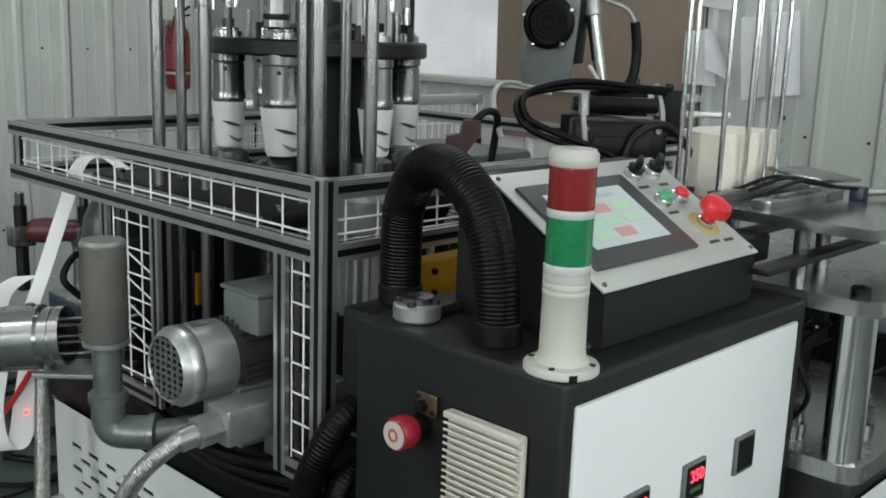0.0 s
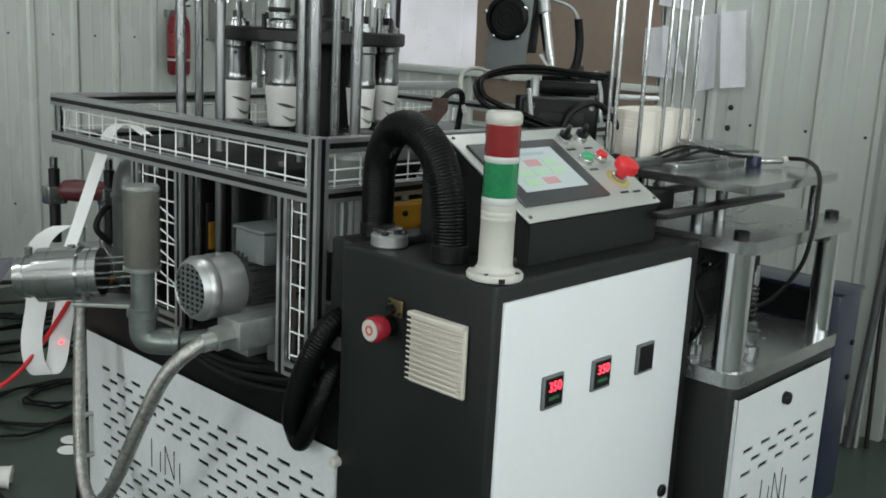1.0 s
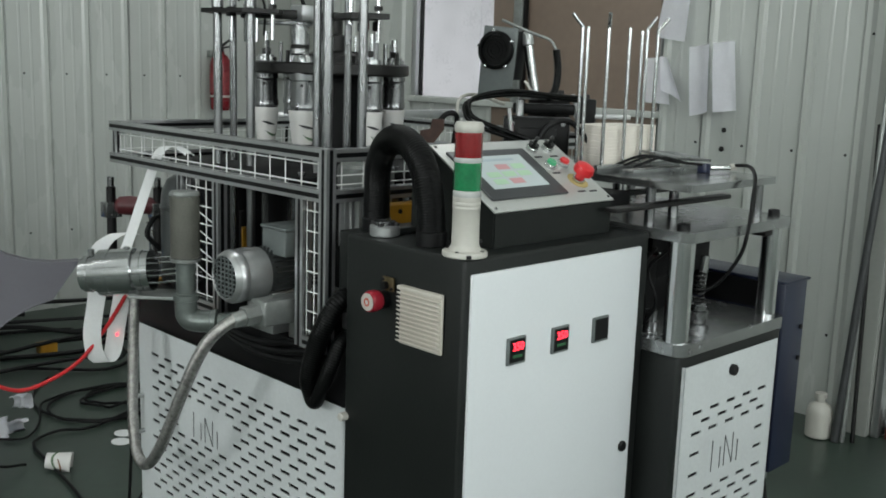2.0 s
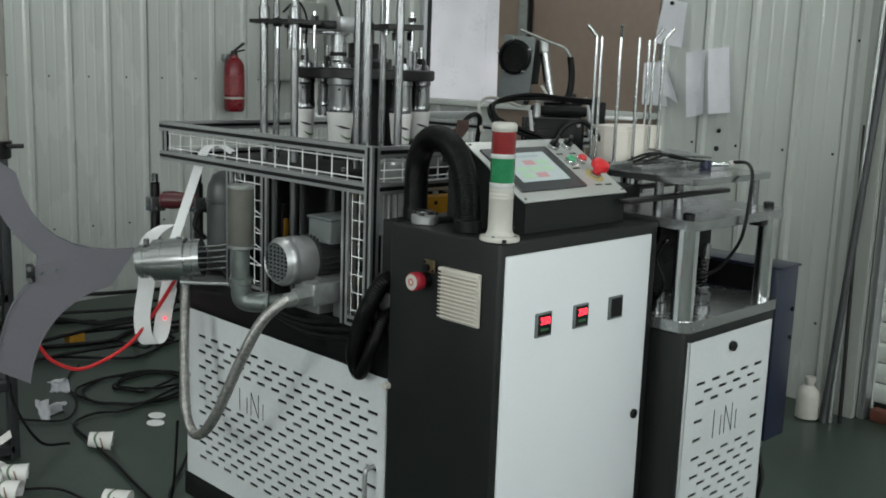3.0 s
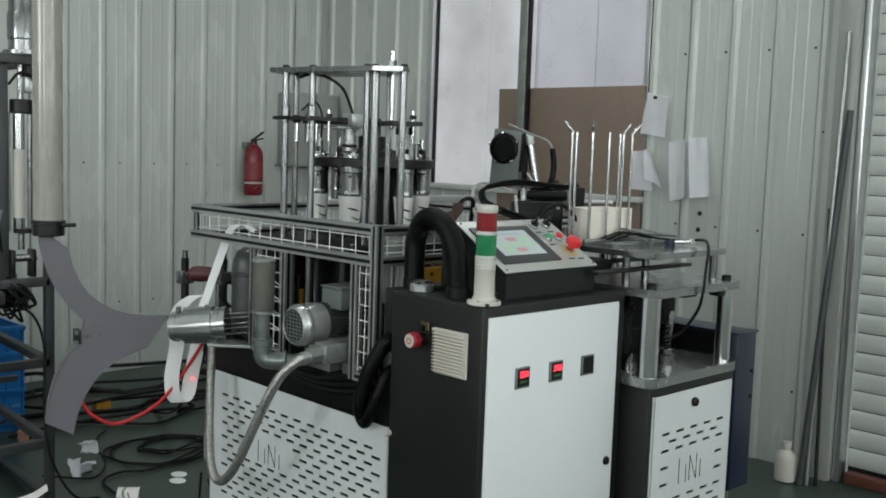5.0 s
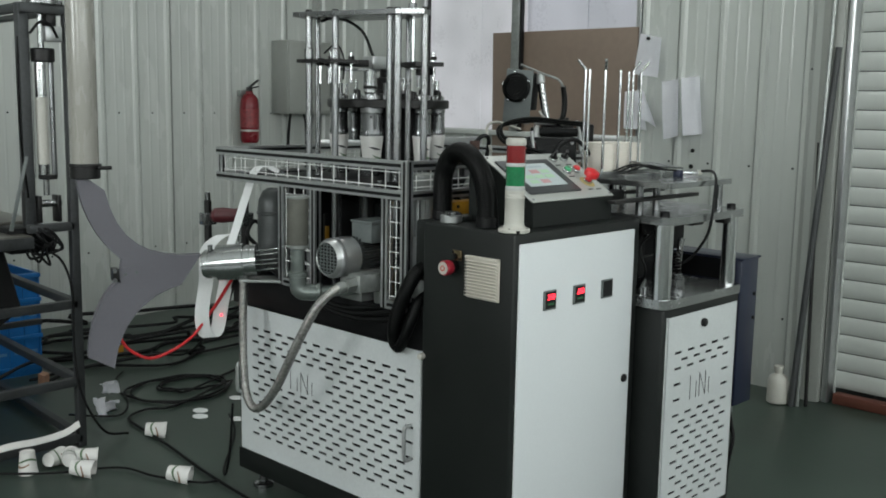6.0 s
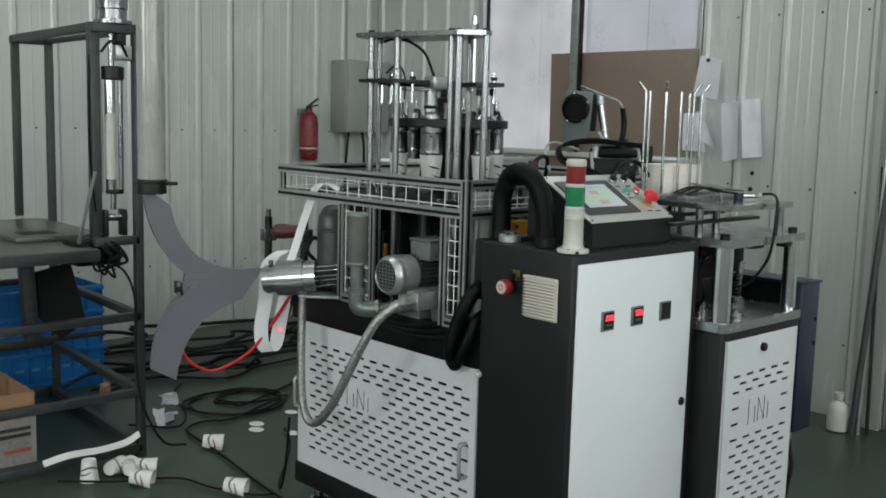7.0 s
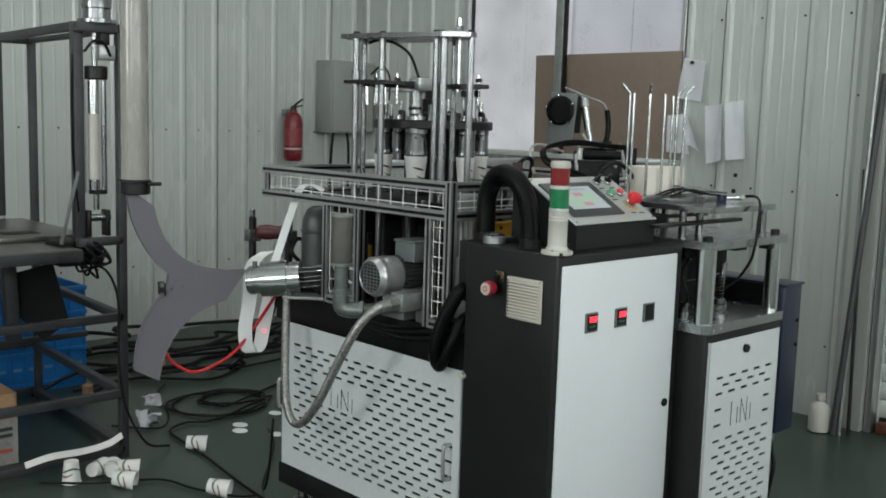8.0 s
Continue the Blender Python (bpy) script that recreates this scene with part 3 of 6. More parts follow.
# guard of slotted aluminium and white wire grid
guard = thing("machine_guard", (1.3, 1.5, 0.765), "slotted aluminium guard with white wire grid", "guard")
GX, GY0, GY1, GX1, GZ0, GZ1 = 0.8785, 1.070, 2.003, 1.86, 1.0935, 1.1775
for z in (GZ0, GZ1):
    slotted_profile(guard, (GX, GY0 + 0.0125, z), (GX, GY1, z))
    slotted_profile(guard, (GX + 0.0125, GY0, z), (GX1, GY0, z))
    slotted_profile(guard, (GX + 0.0125, GY1 - 0.0125, z), (GX1, GY1 - 0.0125, z))
    slotted_profile(guard, (GX1 + 0.0125, GY0, z), (GX1 + 0.0125, GY1, z))
slotted_profile(guard, (GX, GY0, 0.765), (GX, GY0, GZ1 + 0.0125), name="post")
part("post_cap", box(B(), (GX - 0.011, GY0 - 0.011, GZ1 + 0.0125), (GX + 0.011, GY0 + 0.011, GZ1 + 0.0145)), ALU, guard)
for y in (1.150, 1.478, 1.640):
    slotted_profile(guard, (GX, y, 0.765), (GX, y, GZ0 - 0.0125), name="post")
slotted_profile(guard, (GX, 1.985, GZ0 + 0.0125), (GX, 1.985, GZ1 - 0.0125), 0.018, name="post")
slotted_profile(guard, (GX, 1.085, 0.777), (GX, 1.1375, 0.777), name="rail")
slotted_profile(guard, (GX, 1.4905, 0.777), (GX, 1.6275, 0.777), name="rail")
for x in (GX1,):
    for y in (GY0, GY1 - 0.0125):
        slotted_profile(guard, (x + 0.0125, y, 0.765), (x + 0.0125, y, GZ1), name="post")


def wire_grid(p, run, length, z0, z1, pitch, zs):
    bm, run, p = B(), Vector(run), Vector(p)
    n = int(length / pitch)
    for i in range(n + 1):
        q = p + run * (i * pitch + (length - n * pitch) / 2)
        cyl(bm, (q.x, q.y, z0), (q.x, q.y, z1), 0.0016, 6)
    for z in zs:
        cyl(bm, (p.x, p.y, z), tuple(p + run * length + Vector((0, 0, z - p.z))), 0.0016, 6)
    return part("wire_grid", bm, WIRE, guard, "white coated wire grid")


wire_grid((GX + 0.002, GY0 + 0.0125, 0), (0, 1, 0), 0.905, 1.104, 1.167, 0.0575, (1.116, 1.157))
wire_grid((GX + 0.0125, GY0 + 0.002, 0), (1, 0, 0), 0.97, 1.104, 1.167, 0.0575, (1.116, 1.135))
wire_grid((GX, GY1 - 0.013, 0), (1, 0, 0), 0.97, 1.104, 1.167, 0.0575, (1.116, 1.157))
wire_grid((GX, 1.085, 0), (0, 1, 0), 0.053, 0.785, 1.083, 0.026, [0.80 + 0.043 * i for i in range(7)])
wire_grid((GX, 1.4905, 0), (0, 1, 0), 0.137, 0.785, 1.083, 0.045, [0.80 + 0.043 * i for i in range(7)])
bm = B()
for i in range(4):
    cyl(bm, (GX + 0.012, 1.49, 0.83 + i * 0.045), (GX + 0.012, 1.62, 0.87 + i * 0.045), 0.0016, 6)
part("wire_brace", bm, WIRE, guard)

# ---- forming tower and turret ----
tower = thing("forming_tower", (1.05, 1.42, 0.765), "steel column tower with a top plate over the machine", "press tower")
COLS = [(0.955, 1.605, 0.0105), (1.03, 1.655, 0.009), (0.992, 1.520, 0.0105), (1.052, 1.300, 0.0125), (1.040, 1.322, 0.0095), (1.175, 1.381, 0.009), (1.094, 1.226, 0.0105)]
for x, y, r in COLS:
    part("column", cyl(B(), (x, y, 0.765), (x, y, 1.612), r, 24), STEEL, tower, "polished steel column")
hull = [(0.930, 1.655), (0.958, 1.495), (1.015, 1.272), (1.070, 1.205), (1.115, 1.225), (1.200, 1.385), (1.15, 1.66), (1.02, 1.70)]
part("top_plate", prism(B(), hull, Matrix.Translation((0, 0, 1.612)), 0.014), STEEL, tower, "grey steel top plate", False)
for x, y, r in COLS:
    bolt(tower, (x, y, 1.626), (0, 0, 1), 0.011, 0.008, TURRET, "nut")
for x, y in ((1.115, 1.300), (1.14, 1.33)):
    part("adjuster", cyl(B(), (x, y, 1.45), (x, y, 1.675), 0.0075, 14), CHROME, tower, "threaded adjusting rod")
    part("adjuster_nut", cyl(B(), (x, y, 1.626), (x, y, 1.65), 0.013, 6), STEEL, tower)
for ring in ((0.955, 1.605), (0.992, 1.520)):
    part("collar", cyl(B(), (*ring, 1.48), (*ring, 1.515), 0.0145, 18, 0.003), STEEL, tower)
bm = prism(B(), [(0.925, 1.63), (0.955, 1.50), (1.03, 1.46), (1.07, 1.50), (1.06, 1.65), (0.98, 1.68)], Matrix.Translation((0, 0, 1.470)), 0.010)
part("clamp_plate", bm, TURRET, tower, "dark clamp plate", False)
bm = prism(B(), [(1.07, 1.24), (1.14, 1.19), (1.20, 1.36), (1.13, 1.41)], Matrix.Translation((0, 0, 1.460)), 0.013)
part("clamp_plate", bm, TURRET, tower, "dark clamp plate", False)
for x, y in ((1.04, 1.50), (1.02, 1.575), (1.165, 1.26)):
    part("stop_screw", cyl(B(), (x, y, 1.41), (x, y, 1.505), 0.0055, 10), CHROME, tower)
    part("stop_nut", cyl(B(), (x, y, 1.481), (x, y, 1.492), 0.011, 6), TURRET, tower)
part("air_hose", tube(B(), [(1.00, 1.60, 1.60), (1.05, 1.58, 1.615), (1.11, 1.53, 1.575), (1.135, 1.50, 1.49)], 0.005), CABLE, tower, "black air hose")
bm = box(B(), (1.105, 1.47, 1.455), (1.165, 1.52, 1.495), 0.003)
part("valve_block", bm, ALU, tower, "silver valve block")
part("valve_arm", obox(B(), pose(1.075, 1.54, 1.472, 0, 0, -42), (0.12, 0.035, 0.022), 0.003), TURRET, tower)

# press heads that hang over the moulds
part("press_head", lathe(B(), Matrix.Translation((1.125, 1.505, 0)), [(0.014, 1.376), (0.022, 1.380), (0.022, 1.448), (0.016, 1.450), (0.016, 1.456)], 24), PLATE, tower, "grey steel press head")
part("head_ring", lathe(B(), Matrix.Translation((1.125, 1.505, 0)), [(0.0225, 1.392), (0.0235, 1.394), (0.0235, 1.400), (0.0225, 1.402)], 24), TURRET, tower)
part("valve_plate", obox(B(), pose(1.10, 1.53, 1.452, 0, 0, -42), (0.13, 0.03, 0.01), 0.002), STEEL, tower)
for x, y, low in ((1.165, 1.265, 1.372), (1.19, 1.35, 1.40)):
    part("drop_rod", cyl(B(), (x, y, low), (x, y, 1.462), 0.006, 12), STEEL, tower)
    part("drop_nut", cyl(B(), (x, y, 1.436), (x, y, 1.456), 0.0105, 6), BLACKP, tower, "black nut")
for x, y in ((0.965, 1.56), (1.03, 1.60), (1.015, 1.53)):
    part("sensor_rod", cyl(B(), (x, y, 1.405), (x, y, 1.47), 0.0045, 8), CHROME, tower)
    part("sensor_head", box(B(), (x - 0.009, y - 0.009, 1.461), (x + 0.009, y + 0.009, 1.484), 0.002), BLACKP, tower, "small black sensor")
part("red_fitting", cyl(B(), (1.128, 1.262, 1.437), (1.128, 1.262, 1.459), 0.010, 10), OXRED, tower, "dull red fitting")
part("loose_lead", tube(B(), [(1.00, 1.585, 1.50), (1.035, 1.57, 1.53), (1.055, 1.555, 1.49), (1.05, 1.55, 1.42)], 0.003, 6), CABLE, tower, "thin black lead")

TC = Vector((1.31, 1.62, 0))
turret = thing("cup_turret", (TC.x, TC.y, 0.765), "round black steel turret carrying cup moulds", "turret")
# Shaft drawn wide and black to darken the space between moulds.
part("shaft", cyl(B(), (TC.x, TC.y, 0.765), (TC.x, TC.y, 1.33), 0.095, 28), DARKER, turret)
part("disc", lathe(B(), Matrix.Translation((TC.x, TC.y, 1.33)), [(0.05, 0), (0.204, 0), (0.208, 0.004), (0.208, 0.026), (0.204, 0.030), (0.05, 0.030)], 56), TURRET, turret, "black steel index disc")
part("hub", lathe(B(), Matrix.Translation((TC.x, TC.y, 1.360)), [(0.075, 0), (0.075, 0.02), (0.045, 0.03), (0.045, 0.07), (0.03, 0.075), (0.03, 0.13)], 32), TURRET, turret)
for k in range(6):
    a = radians(209 + 60 * k)
    p = TC + Vector((math.cos(a), math.sin(a), 0)) * 0.17
    m = Matrix.Translation((p.x, p.y, 0))
    g = 1.12 if k == 0 else 0.95
    mould = part("mould", lathe(B(), m @ Matrix.Diagonal((g, g, 1, 1)), [(0.0, 1.334), (0.033, 1.334), (0.033, 1.316), (0.029, 1.313), (0.031, 1.309), (0.0315, 1.262), (0.0335, 1.259), (0.0335, 1.246), (0.0305, 1.243), (0.030, 1.215), (0.0, 1.215)], 28, False), STEEL, turret, "polished steel cup mould")
    bolt(mould, (p.x + 0.031 * g * math.cos(radians(-135)), p.y + 0.031 * g * math.sin(radians(-135)), 1.302), (-1, -1, 0), 0.004, 0.004)
    part("clamp_ring", lathe(B(), m, [(0.0, 1.360), (0.027, 1.360), (0.027, 1.371), (0.021, 1.373), (0.021, 1.377), (0.0, 1.377)], 20, False), CHROME, turret, "bright clamp ring")
    part("lock_nut", cyl(B(), (p.x, p.y, 1.377), (p.x, p.y, 1.393), 0.013, 6), BLACKP, turret, "black lock nut")
    part("spindle", cyl(B(), (p.x, p.y, 1.393), (p.x, p.y, 1.435 if k % 2 else 1.425), 0.009 if k == 2 else 0.006, 12), CHROME, turret)
    for s in (-1, 1):
        q = p + Vector((-math.sin(a), math.cos(a), 0)) * 0.045 * s
        part("stud", cyl(B(), (q.x, q.y, 1.360), (q.x, q.y, 1.40 + 0.012 * s), 0.0055, 8), STEEL if s > 0 else TURRET, turret)
    if k != 4:
        cup = part("paper_cup", lathe(B(), m @ Matrix.Diagonal((g, g, 1, 1)), [(0.0325, 1.240), (0.0345, 1.240), (0.0345, 1.236), (0.0338, 1.234), (0.0265, 1.160), (0.0240, 1.155), (0.0, 1.155)], 28, False), CUPWHITE, turret, "white paper cup pushed on a mould")
        for j, (z, da) in enumerate(((1.205, 0.0), (1.180, 0.5))):
            bm = B()
            f = (z - 1.160) / 0.074
            r = (0.0271 + f * 0.0073) * g
            ra, rb = [], []
            for i in range(13):
                t = i / 12
                ang = radians(-150 + da * 40) + t * radians(75)
                w = 0.0035 * math.sin(math.pi * t)
                zz = z - 0.012 * math.sin(math.pi * t * (0.8 if j else 0.3))
                ra.append(bm.verts.new((p.x + (r + 0.0006) * math.cos(ang), p.y + (r + 0.0006) * math.sin(ang), zz - w)))
                rb.append(bm.verts.new((p.x + (r + 0.001) * math.cos(ang), p.y + (r + 0.001) * math.sin(ang), zz + w)))
            for c in range(12):
                bm.faces.new((ra[c], ra[c + 1], rb[c + 1], rb[c]))
            part("print", bm, CUPGREEN if j else INK, cup, "dark printed swoosh")
# anvils and drive parts under the turret
for k, (x, y, r, z) in enumerate(((1.156, 1.548, 0.030, 1.145), (1.17, 1.717, 0.03, 1.15), (1.295, 1.451, 0.033, 1.15), (1.449, 1.522, 0.03, 1.16), (1.25, 1.30, 0.04, 1.05))):
    ob = solo("anvil_post", lathe(B(), Matrix.Translation((x, y, 0.765)), [(r * 1.3, 0), (r * 1.3, 0.05), (r, 0.06), (r, z - 0.83), (r * 1.25, z - 0.82), (r * 1.25, z - 0.77), (r, z - 0.765)], 24), (STEEL, PLATE)[k % 2], "steel post with a round anvil under the turret", "anvil", "anvils")
md = thing("mid_deck", (1.375, 1.53, 1.085), "black middle deck plate under the turret", "deck plate")
part("plate", box(B(), (0.93, 1.255, 1.085), (1.82, 1.80, 1.11), 0.004), DARKER, md)
part("edge_bar", box(B(), (0.924, 1.27, 1.088), (0.9295, 1.79, 1.107), 0.001), PLATE, md, "worn steel edge bar")
for x in (0.97, 1.25, 1.55, 1.78):
    for y in (1.285, 1.77):
        bolt(md, (x, y, 1.11), (0, 0, 1), 0.009, 0.008, STEEL)
ob = solo("gear_case", box(B(), (1.16, 1.36, 0.765), (1.82, 1.90, 1.02), 0.01), DARKER, "black gear case on the machine deck", "gear case")
# Added dark mass that keeps the space behind the guard dark.
ob = solo("interior_filler", box(B(), (1.06, 1.70, 0.765), (1.25, 1.88, 1.084), 0.008), DARKER, "dark block added to darken the machine's interior", "block")
bm = prism(B(), [(0, 0), (0.035, 0.0), (0.06, 0.035), (0.06, 0.06), (0.03, 0.06), (0.025, 0.035), (0.0, 0.03)], pose(1.375, 1.335, 1.17, 90, 0, -40), 0.025)
solo("gripper", bm, mat("rusty_brown_steel", (0.05, 0.026, 0.02), 0.5, 0.5, vary=0.35, scale=30), "rusty brown steel gripper by the turret", "gripper")
solo("gripper_lead", tube(B(), [(1.40, 1.30, 1.22), (1.42, 1.28, 1.245), (1.45, 1.28, 1.235), (1.455, 1.29, 1.18), (1.45, 1.30, 1.10)], 0.007), CABLE, "black lead beside the gripper", "cable")
solo("gripper_bracket", cyl(B(), (1.39, 1.345, 0.98), (1.39, 1.345, 1.17), 0.012, 12), TURRET, "dark post that carries the gripper", "bracket")

# finned motor standing inside the guard
fm = thing("upright_motor", (1.075, 1.185, 0.765), "grey finned motor standing behind the guard", "motor")
part("body", cyl(B(), (1.075, 1.185, 0.765), (1.075, 1.185, 1.085), 0.048, 28), CASTALU, fm)
for k in range(20):
    a = 2 * math.pi * k / 20
    part("fin", obox(B(), Matrix.Translation((1.075, 1.185, 1.02)) @ Matrix.Rotation(a, 4, "Z") @ Matrix.Translation((0.052, 0, 0)), (0.014, 0.003, 0.13)), CASTALU, fm)
part("cover", lathe(B(), Matrix.Translation((1.075, 1.185, 1.085)), [(0.062, 0), (0.064, 0.004), (0.064, 0.05), (0.058, 0.056), (0.0, 0.058)], 32, False), GALV, fm, "pale round fan cover")
bm = tube(B(), [(1.20, 1.16, 1.06), (1.21, 1.15, 1.10), (1.235, 1.15, 1.13), (1.255, 1.16, 1.10), (1.26, 1.16, 1.06)], 0.012, 10, 8, 0.002, 0.006)
solo("coiled_hose", bm, GALV, "small ribbed grey hose behind the guard", "hose")
yb = thing("yellow_gearbox", (1.12, 1.035, 0.765), "ochre yellow steel gearbox between cabinet and guard", "gearbox")
part("body", box(B(), (1.0, 1.012, 0.765), (1.24, 1.05, 1.075), 0.006), YELLOW, yb)
for i in range(2):
    bolt(yb, (1.025, 1.012, 1.03 + i * 0.03), (0, -1, 0), 0.005, 0.004)

ot = thing("drive_tag", (1.027, 1.60, 0.885), "small orange tag on a column inside the guard", "tag")
part("plate", box(B(), (1.020, 1.600, 0.885), (1.034, 1.606, 0.945), 0.001), YELLOW, ot)
part("strap", box(B(), (1.018, 1.606, 0.765), (1.036, 1.612, 0.985), 0.001), TURRET, ot, "dark strap behind the tag")

# ---- blower motor, silencer and pipe at the side ----
mot = thing("blower_motor", (0.90, 1.30, 0.765), "silver electric blower motor lying by the guard posts", "motor")
part("housing", lathe(B(), along((0.835, 1.30, 0.898), (1.05, 1.30, 0.898)), [(0.050, 0), (0.050, 0.2)], 32), MOTORGREY, mot, "dark finned motor body")
for k in range(26):
    a = 2 * math.pi * k / 26
    part("fin", obox(B(), Matrix.Translation((0.955, 1.30, 0.898)) @ Matrix.Rotation(a, 4, "X") @ Matrix.Translation((0, 0, 0.053)), (0.15, 0.0028, 0.012)), MOTORGREY, mot)
part("fan_cowl", lathe(B(), along((0.778, 1.30, 0.898), (0.87, 1.30, 0.898)), [(0.046, 0.003), (0.048, 0.0), (0.055, 0.008), (0.058, 0.02), (0.058, 0.088), (0.055, 0.09)], 36, False), CASTALU, mot, "silver fan cowl")
# Brighter metal ring puts the rim's highlight into the cowl.
part("cowl_ring", lathe(B(), along((0.790, 1.30, 0.898), (0.87, 1.30, 0.898)), [(0.0565, 0), (0.0592, 0.004), (0.0592, 0.018), (0.0582, 0.02)], 40, False), ALU, mot, "bright ring giving the cowl rim its highlight")
part("fan_dark", cyl(B(), (0.784, 1.30, 0.898), (0.79, 1.30, 0.898), 0.047, 28), DARKER, mot, "dark fan behind the grille")
bm = B()
for k in range(9):
    z = -0.04 + k * 0.01
    w = math.sqrt(max(0, 0.047 ** 2 - z * z))
    obox(bm, Matrix.Translation((0.7815, 1.30, 0.898 + z)), (0.003, 2 * w, 0.0028))
for k in range(5):
    y = -0.03 + k * 0.015
    w = math.sqrt(max(0, 0.047 ** 2 - y * y))
    obox(bm, Matrix.Translation((0.7805, 1.30 + y, 0.898)), (0.003, 0.0028, 2 * w))
part("grille", bm, BRACKET, mot, "slotted grille")
tbx = part("terminal_box", box(B(), (0.885, 1.225, 0.940), (0.985, 1.315, 0.998), 0.006), BRACKET, mot, "grey terminal box")
part("box_lid", box(B(), (0.882, 1.222, 0.998), (0.988, 1.318, 1.005), 0.003), BRACKET, tbx)
part("name_plate", obox(B(), pose(0.83, 1.2985, 0.9565, 0, 0, 0), (0.03, 0.022, 0.001)), ALU, mot, "small bright name plate")
part("foot", box(B(), (0.87, 1.25, 0.765), (1.0, 1.35, 0.86), 0.004), CASTALU, mot)

si = thing("silencer", (0.735, 1.375, 0.78), "bronze-grey mesh silencer on a galvanised elbow", "silencer")
SX, SY = 0.724, 1.366
part("mesh_body", lathe(B(), Matrix.Translation((SX, SY, 0.935)), [(0.026, 0), (0.0315, 0.004), (0.0315, 0.136), (0.029, 0.14)], 30), MUFF, si)
part("cap", lathe(B(), Matrix.Translation((SX, SY, 1.073)), [(0.032, 0), (0.0325, 0.004), (0.029, 0.009), (0.0, 0.0065)], 30, False), GALV, si, "pale end cap")
part("bottom_ring", lathe(B(), Matrix.Translation((SX, SY, 0.928)), [(0.029, 0), (0.033, 0.002), (0.033, 0.009), (0.029, 0.011)], 30), GALV, si)
part("stem", cyl(B(), (SX, SY, 0.845), (SX, SY, 0.93), 0.0205, 24), PIPEGREY, si)
part("elbow", tube(B(), [(SX, SY, 0.86), (SX, SY, 0.825), (SX + 0.002, SY - 0.002, 0.808), (SX + 0.012, SY - 0.012, 0.798), (SX + 0.045, SY - 0.045, 0.797)], 0.0245, 20, 6), PIPEGREY, si, "galvanised elbow")
part("elbow_rim", lathe(B(), Matrix.Translation((SX, SY, 0.842)), [(0.024, 0), (0.028, 0.002), (0.028, 0.014), (0.024, 0.016)], 24), PIPEGREY, si)
part("elbow_rim", lathe(B(), along((SX + 0.040, SY - 0.040, 0.797), (SX + 0.055, SY - 0.055, 0.798)), [(0.024, 0), (0.028, 0.002), (0.028, 0.012), (0.024, 0.014)], 24), PIPEGREY, si)
part("side_pipe", cyl(B(), (SX + 0.045, SY - 0.045, 0.797), (0.90, 1.24, 0.81), 0.018, 20), PIPEGREY, si)

dc = thing("outlet_channel", (0.90, 1.19, 0.79), "square silver outlet channel with a hose coupling", "channel")
part("channel", obox(B(), along((0.80, 1.205, 0.835), (1.02, 1.205, 0.835)) @ Matrix.Translation((0, 0, 0.11)), (0.055, 0.055, 0.22), 0.006), GALV, dc)
part("coupling", cyl(B(), (0.765, 1.205, 0.832), (0.803, 1.205, 0.835), 0.022, 6), GALV, dc, "hexagon hose coupling")
part("support", box(B(), (0.89, 1.19, 0.765), (0.99, 1.22, 0.81), 0.003), GALV, dc)
bh = thing("braided_hose", (0.74, 1.6, 0.385), "braided steel hose hanging in a loop before the panel", "hose")
part("hose", tube(B(), [(0.772, 1.205, 0.832), (0.735, 1.212, 0.822), (0.70, 1.25, 0.770), (0.695, 1.33, 0.655), (0.705, 1.44, 0.505), (0.725, 1.54, 0.415), (0.74, 1.615, 0.385), (0.752, 1.672, 0.415), (0.765, 1.705, 0.50), (0.785, 1.735, 0.65), (0.80, 1.75, 0.79)], 0.0135, 14, 10, 0.0008, 0.004), BRAID, bh)
part("ferrule", cyl(B(), (0.775, 1.205, 0.832), (0.742, 1.210, 0.826), 0.0165, 18, 0.002), GALV, bh, "steel end ferrule")
part("ferrule", cyl(B(), (0.798, 1.748, 0.765), (0.801, 1.751, 0.80), 0.0165, 18, 0.002), GALV, bh, "steel end ferrule")

# corrugated black hoses by the cabinet
bm = tube(B(), [(1.0, 1.02, 0.91), (0.93, 1.018, 0.90), (0.872, 1.018, 0.885), (0.848, 1.036, 0.834), (0.845, 1.064, 0.772), (0.847, 1.083, 0.711), (0.862, 1.088, 0.668)], 0.021, 16, 8, 0.0009, 0.0055)
solo("ribbed_hose", bm, RUBBER, "thick ribbed black rubber hose beside the cabinet", "hose", "hoses by the cabinet")
bm = tube(B(), [(1.0, 1.02, 0.80), (0.92, 1.016, 0.815), (0.872, 1.012, 0.80), (0.852, 1.014, 0.76), (0.846, 1.032, 0.715), (0.847, 1.060, 0.668), (0.853, 1.085, 0.672), (0.862, 1.10, 0.71)], 0.0155, 14, 8, 0.0007, 0.005)
solo("ribbed_hose", bm, RUBBER, "thinner ribbed black rubber hose beside the cabinet", "hose", "hoses by the cabinet")
for i in range(3):
    bm = tube(B(), [(0.90, 1.03 + 0.02 * i, 0.79), (0.878, 1.12, 0.775 - 0.02 * i), (0.874, 1.35, 0.735 - 0.012 * i), (0.88, 1.6, 0.765), (0.90, 1.75, 0.80)], 0.008, 8)
    solo("deck_cable", bm, CABLE, "black cable lying along the machine deck", "cable", "deck cables")

